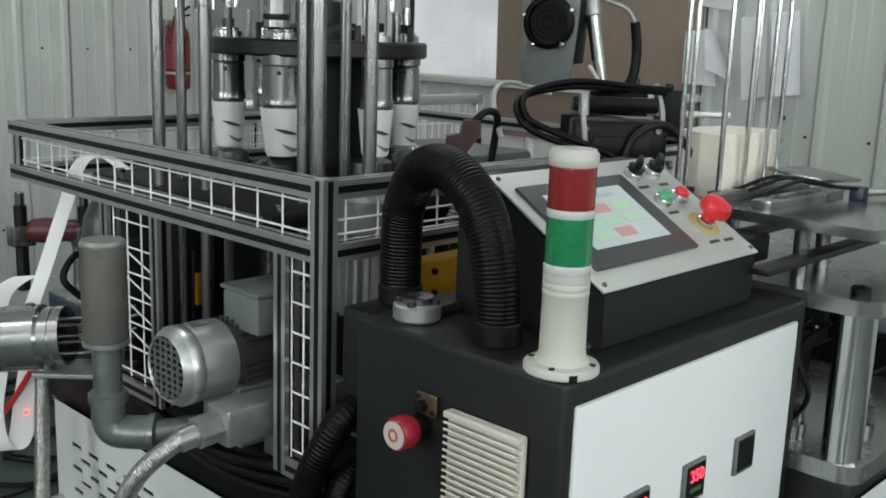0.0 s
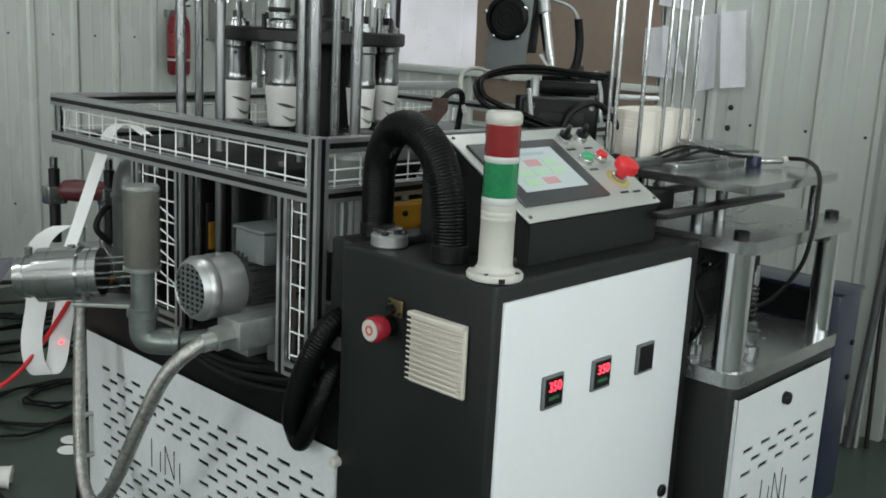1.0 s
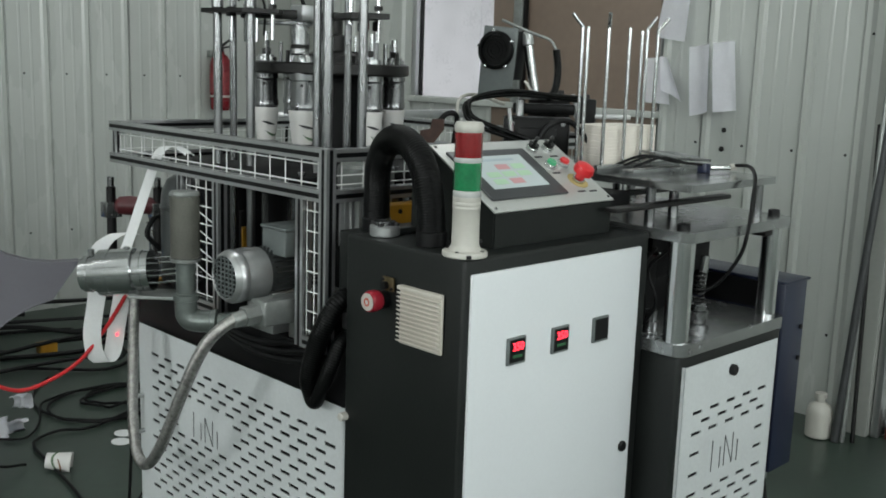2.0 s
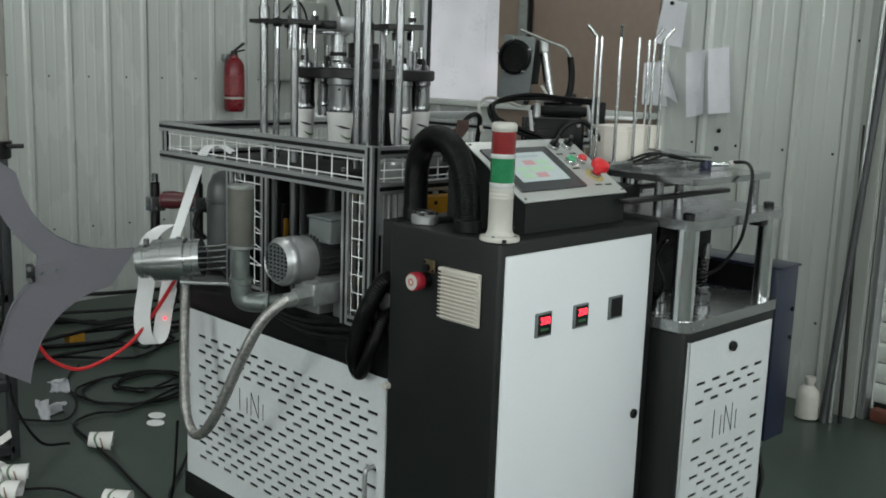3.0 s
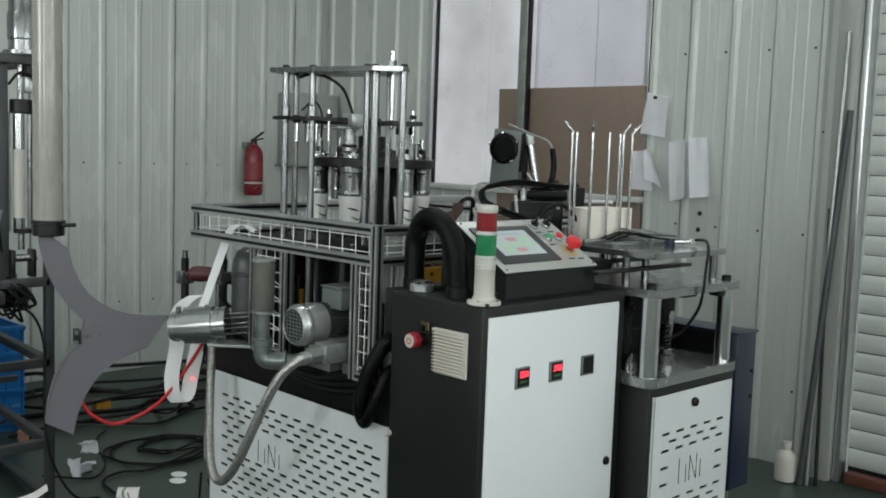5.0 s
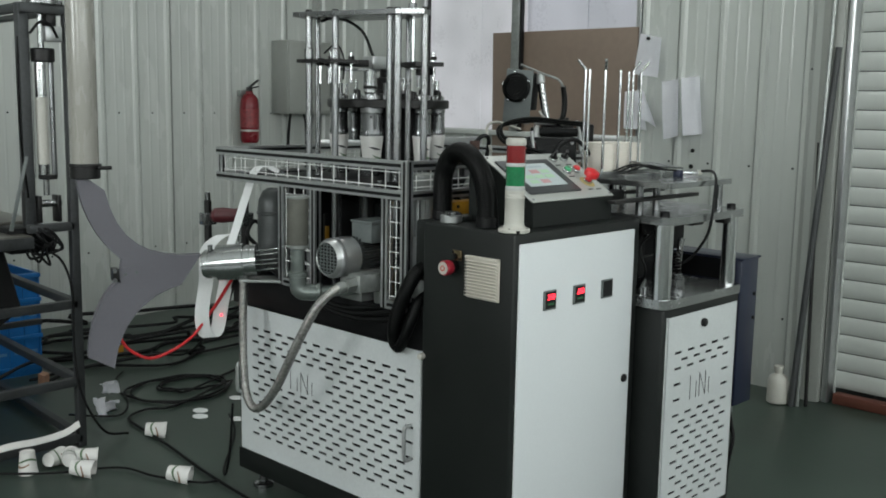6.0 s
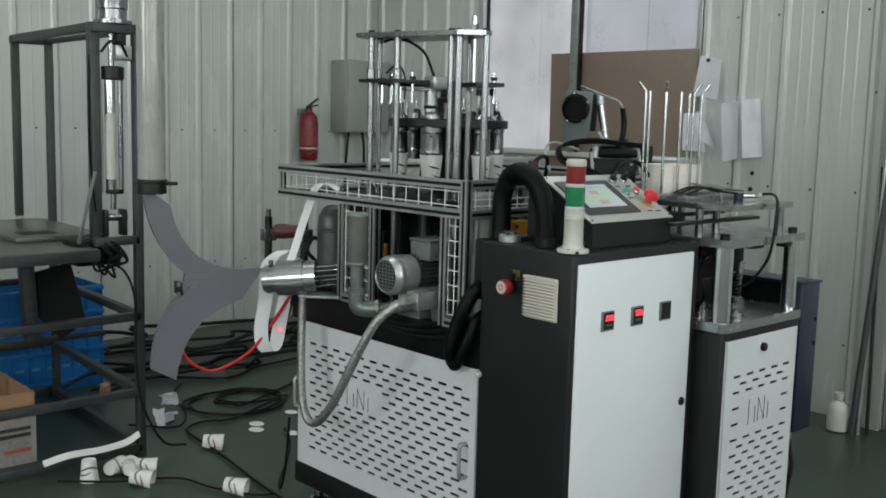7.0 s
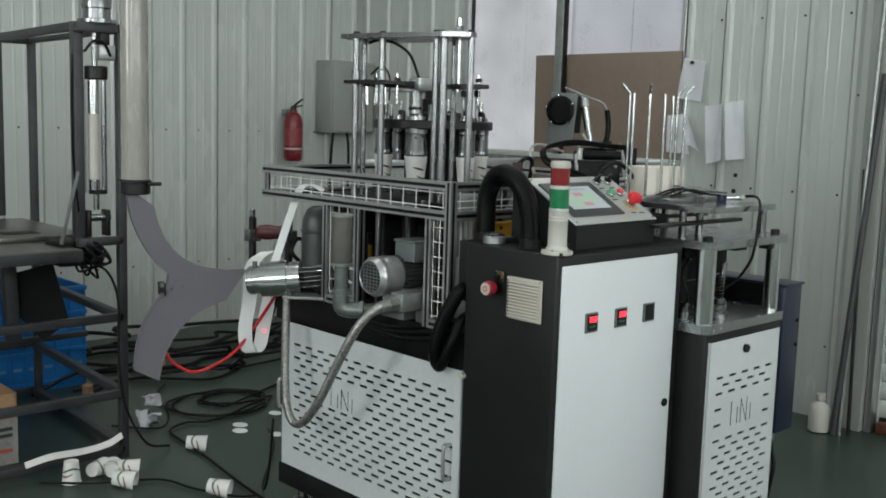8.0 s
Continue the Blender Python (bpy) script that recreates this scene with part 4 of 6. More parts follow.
# ---- electric cabinet ----
cab = thing("electric_cabinet", (1.146, 0.825, 0), "charcoal electric cabinet with a white door", "cabinet")
bm = box(B(), (0.864, 0.659, 0.05), (1.425, 0.988, 1.03), 0.007, 3)
part("body", bm, DARK, cab)
door = part("door", box(B(), (0.8795, 0.6525, 0.10), (1.391, 0.661, 1.003), 0.0035), WHITE, cab, "white steel door")
for i, x in enumerate((1.001, 1.129, 1.258)):
    ct = part("controller", box(B(), (x - 0.0255, 0.6475, 0.819), (x + 0.0255, 0.654, 0.872), 0.002), BRACKET, door, "small temperature controller" if i < 2 else "small dark switched-off controller")
    part("face", box(B(), (x - 0.0205, 0.6462, 0.8245), (x + 0.0205, 0.648, 0.8685)), BLACKP, door, "black controller face")
    if i < 2:
        fc = bpy.data.curves.new("digits", "FONT")
        fc.body, fc.size, fc.align_x, fc.extrude = "350", 0.0215, "CENTER", 0.0003
        tmp = new("tmp_digits", fc)
        tmp.matrix_world = pose(x + 0.001, 0.6455, 0.8475, 90, 0, 0)
        dg = bpy.context.evaluated_depsgraph_get()
        me = bpy.data.meshes.new_from_object(tmp.evaluated_get(dg))
        me.transform(pose(x + 0.001, 0.6455, 0.8475, 90, 0, 0))
        bpy.data.objects.remove(tmp)
        me.materials.clear()
        me.materials.append(LED)
        dob = new("digits", me)
        dob.parent = door
        tagged(dob, "lit red digits reading 350")
        part("digits", box(B(), (x - 0.013, 0.6457, 0.833), (x + 0.013, 0.6461, 0.8385)), mat("dim_green_digits", (0.03, 0.12, 0.05), 0.4), door, "dim second row of digits")
bm = cyl(B(), (1.362, 0.646, 0.567), (1.362, 0.654, 0.567), 0.012, 18, 0.002)
part("lock", bm, BLACKP, door, "round black door lock")
vent = part("vent", box(B(), (0.854, 0.703, 0.848), (0.862, 0.816, 0.961), 0.003), BEIGE, cab, "ivory plastic louvred vent")
for i in range(12):
    z = 0.855 + i * 0.0083
    m = Matrix.Translation((0.8490, 0.7595, z)) @ Matrix.Rotation(radians(28), 4, "Y")
    part("louvre", obox(B(), m, (0.012, 0.107, 0.0028), 0.0008), BEIGE, vent)
part("vent_rim", box(B(), (0.846, 0.703, 0.953), (0.856, 0.816, 0.961), 0.002), BEIGE, vent)
es = part("stop_switch", cyl(B(), (0.862, 0.867, 0.922), (0.848, 0.867, 0.922), 0.017, 24), BLACKP, cab, "black body of the stop button")
part("button", lathe(B(), along((0.850, 0.867, 0.922), (0.80, 0.867, 0.922)), [(0.014, 0), (0.018, 0.004), (0.0205, 0.012), (0.0205, 0.026), (0.0185, 0.030), (0.0, 0.031)], 28, False), DEEPRED, es, "red mushroom button")
part("button_face", lathe(B(), along((0.8195, 0.867, 0.922), (0.80, 0.867, 0.922)), [(0.0168, 0), (0.0168, 0.0015), (0.0, 0.002)], 24, False), OFFWHITE, es, "white centre of the button")
part("button_mark", lathe(B(), along((0.8178, 0.867, 0.922), (0.80, 0.867, 0.922)), [(0.008, 0), (0.008, 0.001), (0.005, 0.001), (0.005, 0.0)], 18, False), REDINK, es, "faded red ring")
con = part("connector", box(B(), (0.858, 0.838, 0.940), (0.862, 0.872, 0.968), 0.003), BRASS, cab, "small dull brass connector plate")
for y, z in ((0.843, 0.946), (0.867, 0.962)):
    bolt(con, (0.858, y, z), (-1, 0, 0), 0.003, 0.003)
part("connector_socket", cyl(B(), (0.858, 0.860, 0.951), (0.85, 0.860, 0.951), 0.008, 14), BLACKP, con)
part("side_knob", cyl(B(), (0.868, 0.982, 0.655), (0.848, 0.982, 0.655), 0.009, 14, 0.002), OFFWHITE, cab, "pale round plug")
part("foot", box(B(), (0.885, 0.675, 0.0), (1.40, 0.97, 0.05), 0.004), DARKER, cab, "black recessed plinth")
rear = part("rear_box", box(B(), (0.885, 0.9885, 0.86), (0.992, 1.038, 1.03), 0.004), DARK, cab)

# silver clamp and corrugated arch hose on the cabinet
fl = thing("hose_flange", (0.925, 0.935, 1.03), "silver round flange bolted to the cabinet top", "flange")
part("disc", cyl(B(), (0.915, 0.932, 1.03), (0.915, 0.932, 1.052), 0.030, 30, 0.003), CASTALU, fl)
part("ring", cyl(B(), (0.915, 0.932, 1.052), (0.915, 0.932, 1.06), 0.021, 24), STEEL, fl)
part("arm", box(B(), (0.915, 0.918, 1.0305), (1.03, 0.965, 1.045), 0.004), DARK, fl, "dark steel arm")
for k in range(4):
    a = k * math.pi / 2 + 0.5
    bolt(fl, (0.915 + 0.024 * math.cos(a), 0.932 + 0.024 * math.sin(a), 1.052), (0, 0, 1), 0.0055, 0.006)
ah = thing("arch_hose", (0.94, 0.88, 1.03), "ribbed black rubber hose arching over the cabinet top", "hose")
part("hose", tube(B(), [(0.955, 1.004, 1.035), (0.954, 1.004, 1.10), (0.950, 0.996, 1.16), (0.942, 0.962, 1.208), (0.932, 0.908, 1.222), (0.924, 0.856, 1.20), (0.920, 0.822, 1.155), (0.919, 0.807, 1.10), (0.919, 0.803, 1.035)], 0.0275, 20, 12, 0.0007, 0.0050), RUBBER, ah)
part("cuff", cyl(B(), (0.919, 0.803, 1.03), (0.919, 0.803, 1.058), 0.0295, 24, 0.002), BLACKP, ah, "black end cuff")
part("cuff", cyl(B(), (0.955, 1.004, 1.03), (0.955, 1.004, 1.055), 0.0295, 24, 0.002), BLACKP, ah, "black end cuff")

# signal light
sl = thing("signal_light", (0.897, 0.692, 1.03), "ivory signal light with red and green lenses, unlit", "signal light")
M = Matrix.Translation((0.897, 0.692, 1.03))
part("base", lathe(B(), M, [(0.0, 0), (0.039, 0), (0.041, 0.002), (0.041, 0.008), (0.0395, 0.0105), (0.030, 0.012), (0.0265, 0.019)], 40, False), OFFWHITE, sl)
part("tube", lathe(B(), M, [(0.0265, 0.018), (0.025, 0.024), (0.0245, 0.085), (0.0252, 0.086), (0.0252, 0.090), (0.0245, 0.091), (0.0252, 0.094), (0.0252, 0.098), (0.0245, 0.099), (0.0252, 0.102), (0.0252, 0.108)], 36, False), OFFWHITE, sl)
part("clear_ring", lathe(B(), M, [(0.0245, 0.107), (0.0255, 0.109), (0.0255, 0.117), (0.0245, 0.119)], 36), CLEARRING, sl, "clear ring")
part("green_lens", lathe(B(), M, [(0.0245, 0.118)] + [(0.0245 + (0.0006 if i % 2 else 0), 0.119 + i * 0.0025) for i in range(20)] + [(0.0245, 0.169)], 40), GREENLENS, sl, "green ribbed lens")
part("clear_ring", lathe(B(), M, [(0.0245, 0.168), (0.0255, 0.17), (0.0255, 0.175), (0.0245, 0.177)], 36), CLEARRING, sl, "clear ring")
part("red_lens", lathe(B(), M, [(0.0245, 0.176)] + [(0.0245 + (0.0006 if i % 2 else 0), 0.177 + i * 0.0025) for i in range(18)] + [(0.0245, 0.222)], 40), REDLENS, sl, "red ribbed lens")
part("cap", lathe(B(), M, [(0.0245, 0.221), (0.026, 0.223), (0.026, 0.234), (0.0225, 0.239), (0.0, 0.240)], 36, False), OFFWHITE, sl)
for a in (200, 290, 20, 110):
    part("screw_hole", cyl(B(), (0.897 + 0.034 * math.cos(radians(a)), 0.692 + 0.034 * math.sin(radians(a)), 1.041), (0.897 + 0.034 * math.cos(radians(a)), 0.692 + 0.034 * math.sin(radians(a)), 1.0425), 0.0035, 10), TURRET, sl)
part("key_notch", obox(B(), Matrix.Translation((0.897, 0.692, 1.0345)) @ Matrix.Rotation(radians(235), 4, "Z") @ Matrix.Translation((0.0405, 0, 0)), (0.003, 0.009, 0.007)), BLACKP, sl)
part("side_screw", cyl(B(), (0.917, 0.678, 1.055), (0.922, 0.675, 1.055), 0.005, 12), BLACKP, sl)

# operator console
co = thing("control_console", (1.165, 0.81, 1.03), "charcoal control console with a sloping silver face", "console")
CX0, CX1, CY0, CY1, CZ0, CZ1 = 0.985, 1.345, 0.705, 0.885, 1.098, 1.207
bm = prism(B(), [(CY0, 1.03), (CY0, CZ0), (CY1, CZ1), (CY1 + 0.05, CZ1), (CY1 + 0.05, 1.03)], Matrix(((0, 0, 1, CX0), (1, 0, 0, 0), (0, 1, 0, 0), (0, 0, 0, 1))), CX1 - CX0)
bmesh.ops.bevel(bm, geom=bm.edges[:], offset=0.003, segments=2, affect="EDGES")
part("body", bm, DARK, co)
slope = Vector((0, CY1 - CY0, CZ1 - CZ0))
LEN = slope.length
ex, ev = Vector((1, 0, 0)), slope.normalized()
en = ex.cross(ev)
FACE = Matrix(((ex.x, ev.x, en.x, CX0), (ex.y, ev.y, en.y, CY0), (ex.z, ev.z, en.z, CZ0), (0, 0, 0, 1)))


def face_box(u0, u1, v0, v1, n0, n1, bevel=0.0):
    return obox(B(), FACE @ Matrix.Translation(((u0 + u1) / 2, (v0 + v1) / 2, (n0 + n1) / 2)), (u1 - u0, v1 - v0, n1 - n0), bevel)


def face_turn(u, v, prof, seg=24):
    return lathe(B(), FACE @ Matrix.Translation((u, v, 0)), prof, seg, False)


W = CX1 - CX0
fp = part("face_plate", face_box(-0.002, W + 0.002, -0.002, LEN + 0.002, 0.0, 0.004, 0.0015), mat("brushed_silver_face", (0.50, 0.51, 0.49), 0.38, 0.45, vary=0.06, scale=4, fine=140), co, "silver face plate")
hm = part("touch_panel", face_box(0.016, 0.240, 0.028, 0.180, 0.004, 0.0095, 0.002), mat("dark_grey_bezel", (0.045, 0.047, 0.05), 0.4, vary=0.1), co, "dark touch panel")
part("screen", face_box(0.044, 0.206, 0.056, 0.158, 0.0095, 0.0103), SCREEN, hm, "lit pale screen")
for u, v, mm in ((0.105, 0.113, SCRRED), (0.150, 0.113, SCRGREEN), (0.062, 0.090, SCRGREEN), (0.105, 0.090, SCRGREEN), (0.150, 0.090, SCRGREEN), (0.062, 0.068, SCRGREEN), (0.110, 0.068, SCRRED)):
    part("screen_key", face_box(u, u + 0.036, v, v + 0.016, 0.0104, 0.0108), mm, hm, "coloured key on the screen")
part("screen_title", face_box(0.075, 0.175, 0.140, 0.147, 0.0104, 0.0107), mat("pale_screen_text", (0.35, 0.42, 0.46), 0.4), hm, "pale line of text on the screen")
for u, v, kind in ((0.268, 0.178, "sel"), (0.318, 0.178, "sel"), (0.272, 0.120, "green"), (0.316, 0.122, "red"), (0.310, 0.066, "stop")):
    part("bezel_ring", face_turn(u, v, [(0.0, 0.004), (0.0135, 0.004), (0.0135, 0.011), (0.011, 0.013), (0.0, 0.013)]), CHROME, co, "chrome ring")
    if kind == "sel":
        b1 = part("selector", face_turn(u, v, [(0.011, 0.012), (0.012, 0.02), (0.0, 0.021)]), BLACKP, co, "black selector switch")
        part("selector_lever", obox(B(), FACE @ Matrix.Translation((u, v, 0.027)) @ Matrix.Rotation(radians(35), 4, "Z"), (0.026, 0.008, 0.014), 0.002), BLACKP, b1)
    elif kind == "stop":
        part("stop_button", face_turn(u, v, [(0.010, 0.012), (0.011, 0.022), (0.021, 0.026), (0.0225, 0.032), (0.0195, 0.042), (0.010, 0.046), (0.0, 0.047)], 28), REDP, co, "red mushroom stop button")
        part("stop_label", face_turn(u, v, [(0.0, 0.0042), (0.024, 0.0042), (0.024, 0.0048), (0.0, 0.0048)], 28), mat("worn_yellow_print", (0.42, 0.33, 0.12), 0.5), co, "yellow ring under the stop button")
    else:
        part("push_button", face_turn(u, v, [(0.0105, 0.012), (0.0105, 0.017), (0.009, 0.019), (0.0, 0.019)]), GREENP if kind == "green" else REDP, co, kind + " push button")
for u, v in ((0.268, 0.150), (0.318, 0.150), (0.272, 0.094), (0.290, 0.030), (0.325, 0.028)):
    part("caption_bar", face_box(u - 0.012, u + 0.012, v, v + 0.005, 0.004, 0.0045), INK, co, "dark caption under a switch")
for u in (0.008, W - 0.008):
    for v in (0.008, LEN - 0.008):
        part("screw", face_turn(u, v, [(0.0035, 0.004), (0.003, 0.006), (0.0, 0.006)], 10), STEEL, co)

# ---- blank feeder press beside the cabinet ----
fe = thing("blank_feeder", (1.66, 0.80, 0), "charcoal press stand with a white slotted door", "press")
part("body", box(B(), (1.436, 0.572, 0.05), (1.880, 1.03, 0.770), 0.010, 3), DARK, fe)
part("plinth", box(B(), (1.45, 0.59, 0.0), (1.87, 1.02, 0.05)), DARKER, fe, "black plinth")
fpan = lambda u, v, d: Vector((1.452 + u, 0.5645 + d, v))
rows = [(0.148 + i * 0.0242, 0.045 + (0.036 if i % 2 else 0), 6, 0.0705, 0.038, 0.0085) for i in range(21)]
fd = part("door", perforated(B(), fpan, 0.0, 0.402, 0.10, 0.745, rows, (0.10, 0.30, 0.46, 0.57)), PANEL, fe, "pale slotted steel door", False)
part("door_edge", box(B(), (1.452, 0.5645, 0.10), (1.4545, 0.573, 0.745)), PANEL, fd)
# Shade behind the door slots comes from this black sheet.
part("door_backing", box(B(), (1.456, 0.5695, 0.105), (1.85, 0.5718, 0.74)), DARKER, fd, "black sheet standing in for the dark behind the slots")
logo_bars(fd, fpan, 0.125, 0.475, 0.135, 0.078)
part("lock", cyl(B(), (1.648, 0.553, 0.706), (1.648, 0.566, 0.706), 0.013, 18, 0.002), BLACKP, fd, "round black door lock")


def rounded_plate(x0, x1, y0, y1, z0, z1, r):
    out = []
    for cx, cy, a0 in ((x1 - r, y1 - r, 0), (x0 + r, y1 - r, 90), (x0 + r, y0 + r, 180), (x1 - r, y0 + r, 270)):
        for k in range(7):
            a = radians(a0 + 15 * k)
            out.append((cx + r * math.cos(a), cy + r * math.sin(a)))
    bm = prism(B(), out, Matrix.Translation((0, 0, z0)), z1 - z0)
    return bm


part("lower_plate", rounded_plate(1.428, 1.885, 0.562, 1.05, 0.770, 0.797, 0.03), PLATE, fe, "thick oiled steel plate")
part("upper_plate", rounded_plate(1.428, 1.880, 0.562, 1.05, 1.016, 1.039, 0.03), PLATE, fe, "thick oiled steel plate")
for x, y in ((1.457, 0.598), (1.846, 0.600), (1.457, 1.01), (1.846, 1.01)):
    part("post", cyl(B(), (x, y, 0.797), (x, y, 1.016), 0.028 if (x, y) == (1.457, 0.598) else 0.0235, 30), CHROME, fe, "polished steel guide post")
    part("post_screw", lathe(B(), Matrix.Translation((x, y, 1.039)), [(0.014, 0), (0.014, 0.013), (0.011, 0.015), (0.006, 0.015), (0.006, 0.008), (0.0, 0.008)], 18, False), BLACKP, fe, "black socket screw")
tp = thing("feeder_table", (1.64, 0.80, 1.039), "bright steel feeder table on short posts", "table plate")
part("top", rounded_plate(1.452, 1.815, 0.582, 1.02, 1.119, 1.135, 0.012), mat("dulled_table_steel", (0.33, 0.34, 0.34), 0.16, 0.9, vary=0.22, scale=7, fine=40, rvary=0.08), tp)
for x, y in ((1.478, 0.70), (1.478, 0.98), (1.80, 0.62), (1.80, 0.98), (1.60, 0.72)):
    part("leg", cyl(B(), (x, y, 1.039), (x, y, 1.119), 0.0115, 18), STEEL, tp)
part("slide_bar", box(B(), (1.30, 0.66, 1.078), (1.75, 0.69, 1.088), 0.002), TURRET, tp, "black slide bar")
part("slide_bar", box(B(), (1.25, 0.80, 1.082), (1.78, 0.83, 1.092), 0.002), TURRET, tp, "black slide bar")
part("slide_block", box(B(), (1.33, 0.74, 1.066), (1.46, 0.90, 1.106), 0.004), DARKER, tp)
# bed between cabinet and feeder
solo("transfer_bed", box(B(), (1.20, 0.94, 1.032), (1.427, 1.04, 1.06), 0.004), PLATE, "dark steel transfer bed behind the console", "bed plate")
# tooling inside the open press
to = thing("press_tooling", (1.66, 0.82, 0.80), "dark punching tool inside the open press", "press tool")
part("ram", box(B(), (1.53, 0.72, 0.90), (1.72, 0.92, 1.016), 0.006), DARKER, to)
part("die", box(B(), (1.53, 0.80, 0.797), (1.80, 0.99, 0.875), 0.006), DARKER, to)
part("tool_stack", box(B(), (1.475, 0.715, 0.797), (1.545, 0.95, 0.965), 0.004), DARKER, to)
part("guide", lathe(B(), Matrix.Translation((1.597, 0.632, 0.797)), [(0.026, 0), (0.026, 0.012), (0.019, 0.014), (0.019, 0.022), (0.024, 0.024), (0.024, 0.040), (0.017, 0.043), (0.017, 0.055)], 22), STEEL, to, "short stepped chrome guide")
part("guide", lathe(B(), Matrix.Translation((1.495, 0.69, 0.797)), [(0.02, 0), (0.02, 0.02), (0.015, 0.022), (0.015, 0.045)], 20), STEEL, to, "short chrome guide")
part("hanger", box(B(), (1.605, 0.655, 0.925), (1.665, 0.70, 1.016), 0.004), DARKER, to, "dark hanging bracket")
part("hanger_link", obox(B(), pose(1.632, 0.648, 0.915, 0, 8, 0), (0.022, 0.014, 0.085), 0.003), PLATE, to, "worn steel link")
part("spring", tube(B(), [(1.597 + 0.011 * math.cos(i * 1.0), 0.632 + 0.011 * math.sin(i * 1.0), 0.852 + i * 0.0016) for i in range(46)], 0.0022, 6, 1, smoothed=False), TURRET, to)
for i in range(3):
    part("lead", tube(B(), [(1.47, 0.64 + 0.03 * i, 0.99), (1.462, 0.68 + 0.02 * i, 0.94), (1.468, 0.66 + 0.03 * i, 0.87), (1.48, 0.70, 0.805)], 0.004, 6), CABLE, to, "thin black lead")
for y, z in ((0.66, 0.975), (0.70, 0.855), (0.74, 0.985)):
    part("bright_fitting", cyl(B(), (1.468, y, z), (1.474, y + 0.022, z), 0.006, 10), CHROME, to, "small bright fitting")
part("side_bracket", box(B(), (1.785, 0.585, 0.995), (1.822, 0.62, 1.016), 0.003), TURRET, to, "black bracket under the plate")
part("sensor", box(B(), (1.462, 0.70, 0.93), (1.474, 0.73, 0.985), 0.003), OXRED, to, "dull red sensor")
part("tool_plate", box(B(), (1.72, 0.66, 0.985), (1.79, 0.70, 1.016), 0.003), TURRET, to)

# blanks held by bent rods
stk = thing("blank_stack", (1.63, 0.915, 1.135), "stack of white paper cup blanks on the feeder", "paper stack")
random.seed(4)
z = 1.135
while z < 1.236:
    h = random.uniform(0.0055, 0.009)
    dx, dy = random.uniform(-0.0006, 0.0006), random.uniform(-0.0006, 0.0006)
    out = [(1.515 + dx, 0.868 + dy), (1.728 + dx, 0.868 + dy), (1.715 + dx, 0.962 + dy), (1.632 + dx, 0.975 + dy), (1.548 + dx, 0.962 + dy)]
    part("blank", prism(B(), out, Matrix.Translation((0, 0, z)), min(h, 1.237 - z) - 0.0002), CREAM, stk, smooth=False)
    z += h
for k, (x, y, top, ax, ay) in enumerate(((1.501, 0.930, 1.49, -0.02, 0.015), (1.506, 0.918, 1.462, 0, 0), (1.503, 0.857, 1.49, -0.015, -0.012), (1.580, 0.855, 1.462, 0, 0), (1.652, 0.857, 1.49, 0.014, -0.014), (1.697, 0.858, 1.49, 0.02, -0.014), (1.736, 0.93, 1.462, 0, 0))):
    pts = [(x, y, 1.135), (x, y, 1.25), (x, y, top - 0.05), (x, y, top - 0.03)]
    pts += [(x + ax * 0.5, y + ay * 0.5, top - 0.015), (x + ax, y + ay, top)] if ax or ay else [(x, y, top)]
    rd = thing("guide_rod", (x, y, 1.135), "bright steel guide rod bent out at its top" if ax or ay else "straight bright steel guide rod", "rod", "blank guide rods")
    part("rod", tube(B(), pts, 0.0042, 10, 5), CHROME, rd)
    part("foot", box(B(), (x - 0.012, y - 0.012, 1.135), (x + 0.012, y + 0.012, 1.150), 0.002), TURRET, rd)
solo("rod_holder", box(B(), (1.465, 0.838, 1.135), (1.80, 0.850, 1.152), 0.002), PLATE, "dark steel bar holding the guide rods", "bar")
va = thing("valve_bank", (1.70, 0.76, 1.135), "flat steel slide with air fittings on the feeder table", "air valve")
part("slide", box(B(), (1.50, 0.765, 1.135), (1.77, 0.797, 1.146), 0.0008), PLATE, va)
part("slide_plate", obox(B(), pose(1.72, 0.80, 1.168, 6, 4, 0), (0.16, 0.10, 0.006), 0.001), STEEL, va)
part("fitting", box(B(), (1.708, 0.708, 1.135), (1.730, 0.732, 1.157), 0.002), mat("blue_fitting", (0.008, 0.012, 0.035), 0.4), va, "dark blue air fitting")
part("barrel", cyl(B(), (1.730, 0.717, 1.147), (1.785, 0.692, 1.147), 0.0065, 16), CHROME, va, "bright air cylinder")
part("nipple", cyl(B(), (1.785, 0.692, 1.147), (1.80, 0.685, 1.149), 0.0085, 6), OFFWHITE, va)
for dy in (0.0, 0.03, 0.05):
    part("air_tube", tube(B(), [(1.55, 0.80 + dy, 1.15), (1.60, 0.76 + dy, 1.172), (1.66, 0.735 + dy * 0.6, 1.160), (1.71, 0.72, 1.155)], 0.0032), CABLE, va, "black air tube")
part("drop_tube", tube(B(), [(1.798, 0.686, 1.152), (1.765, 0.63, 1.156), (1.69, 0.572, 1.142), (1.652, 0.552, 1.095), (1.640, 0.550, 1.03), (1.636, 0.562, 0.97), (1.62, 0.60, 0.905), (1.60, 0.64, 0.875)], 0.0044), CABLE, va, "black air tube hanging down")

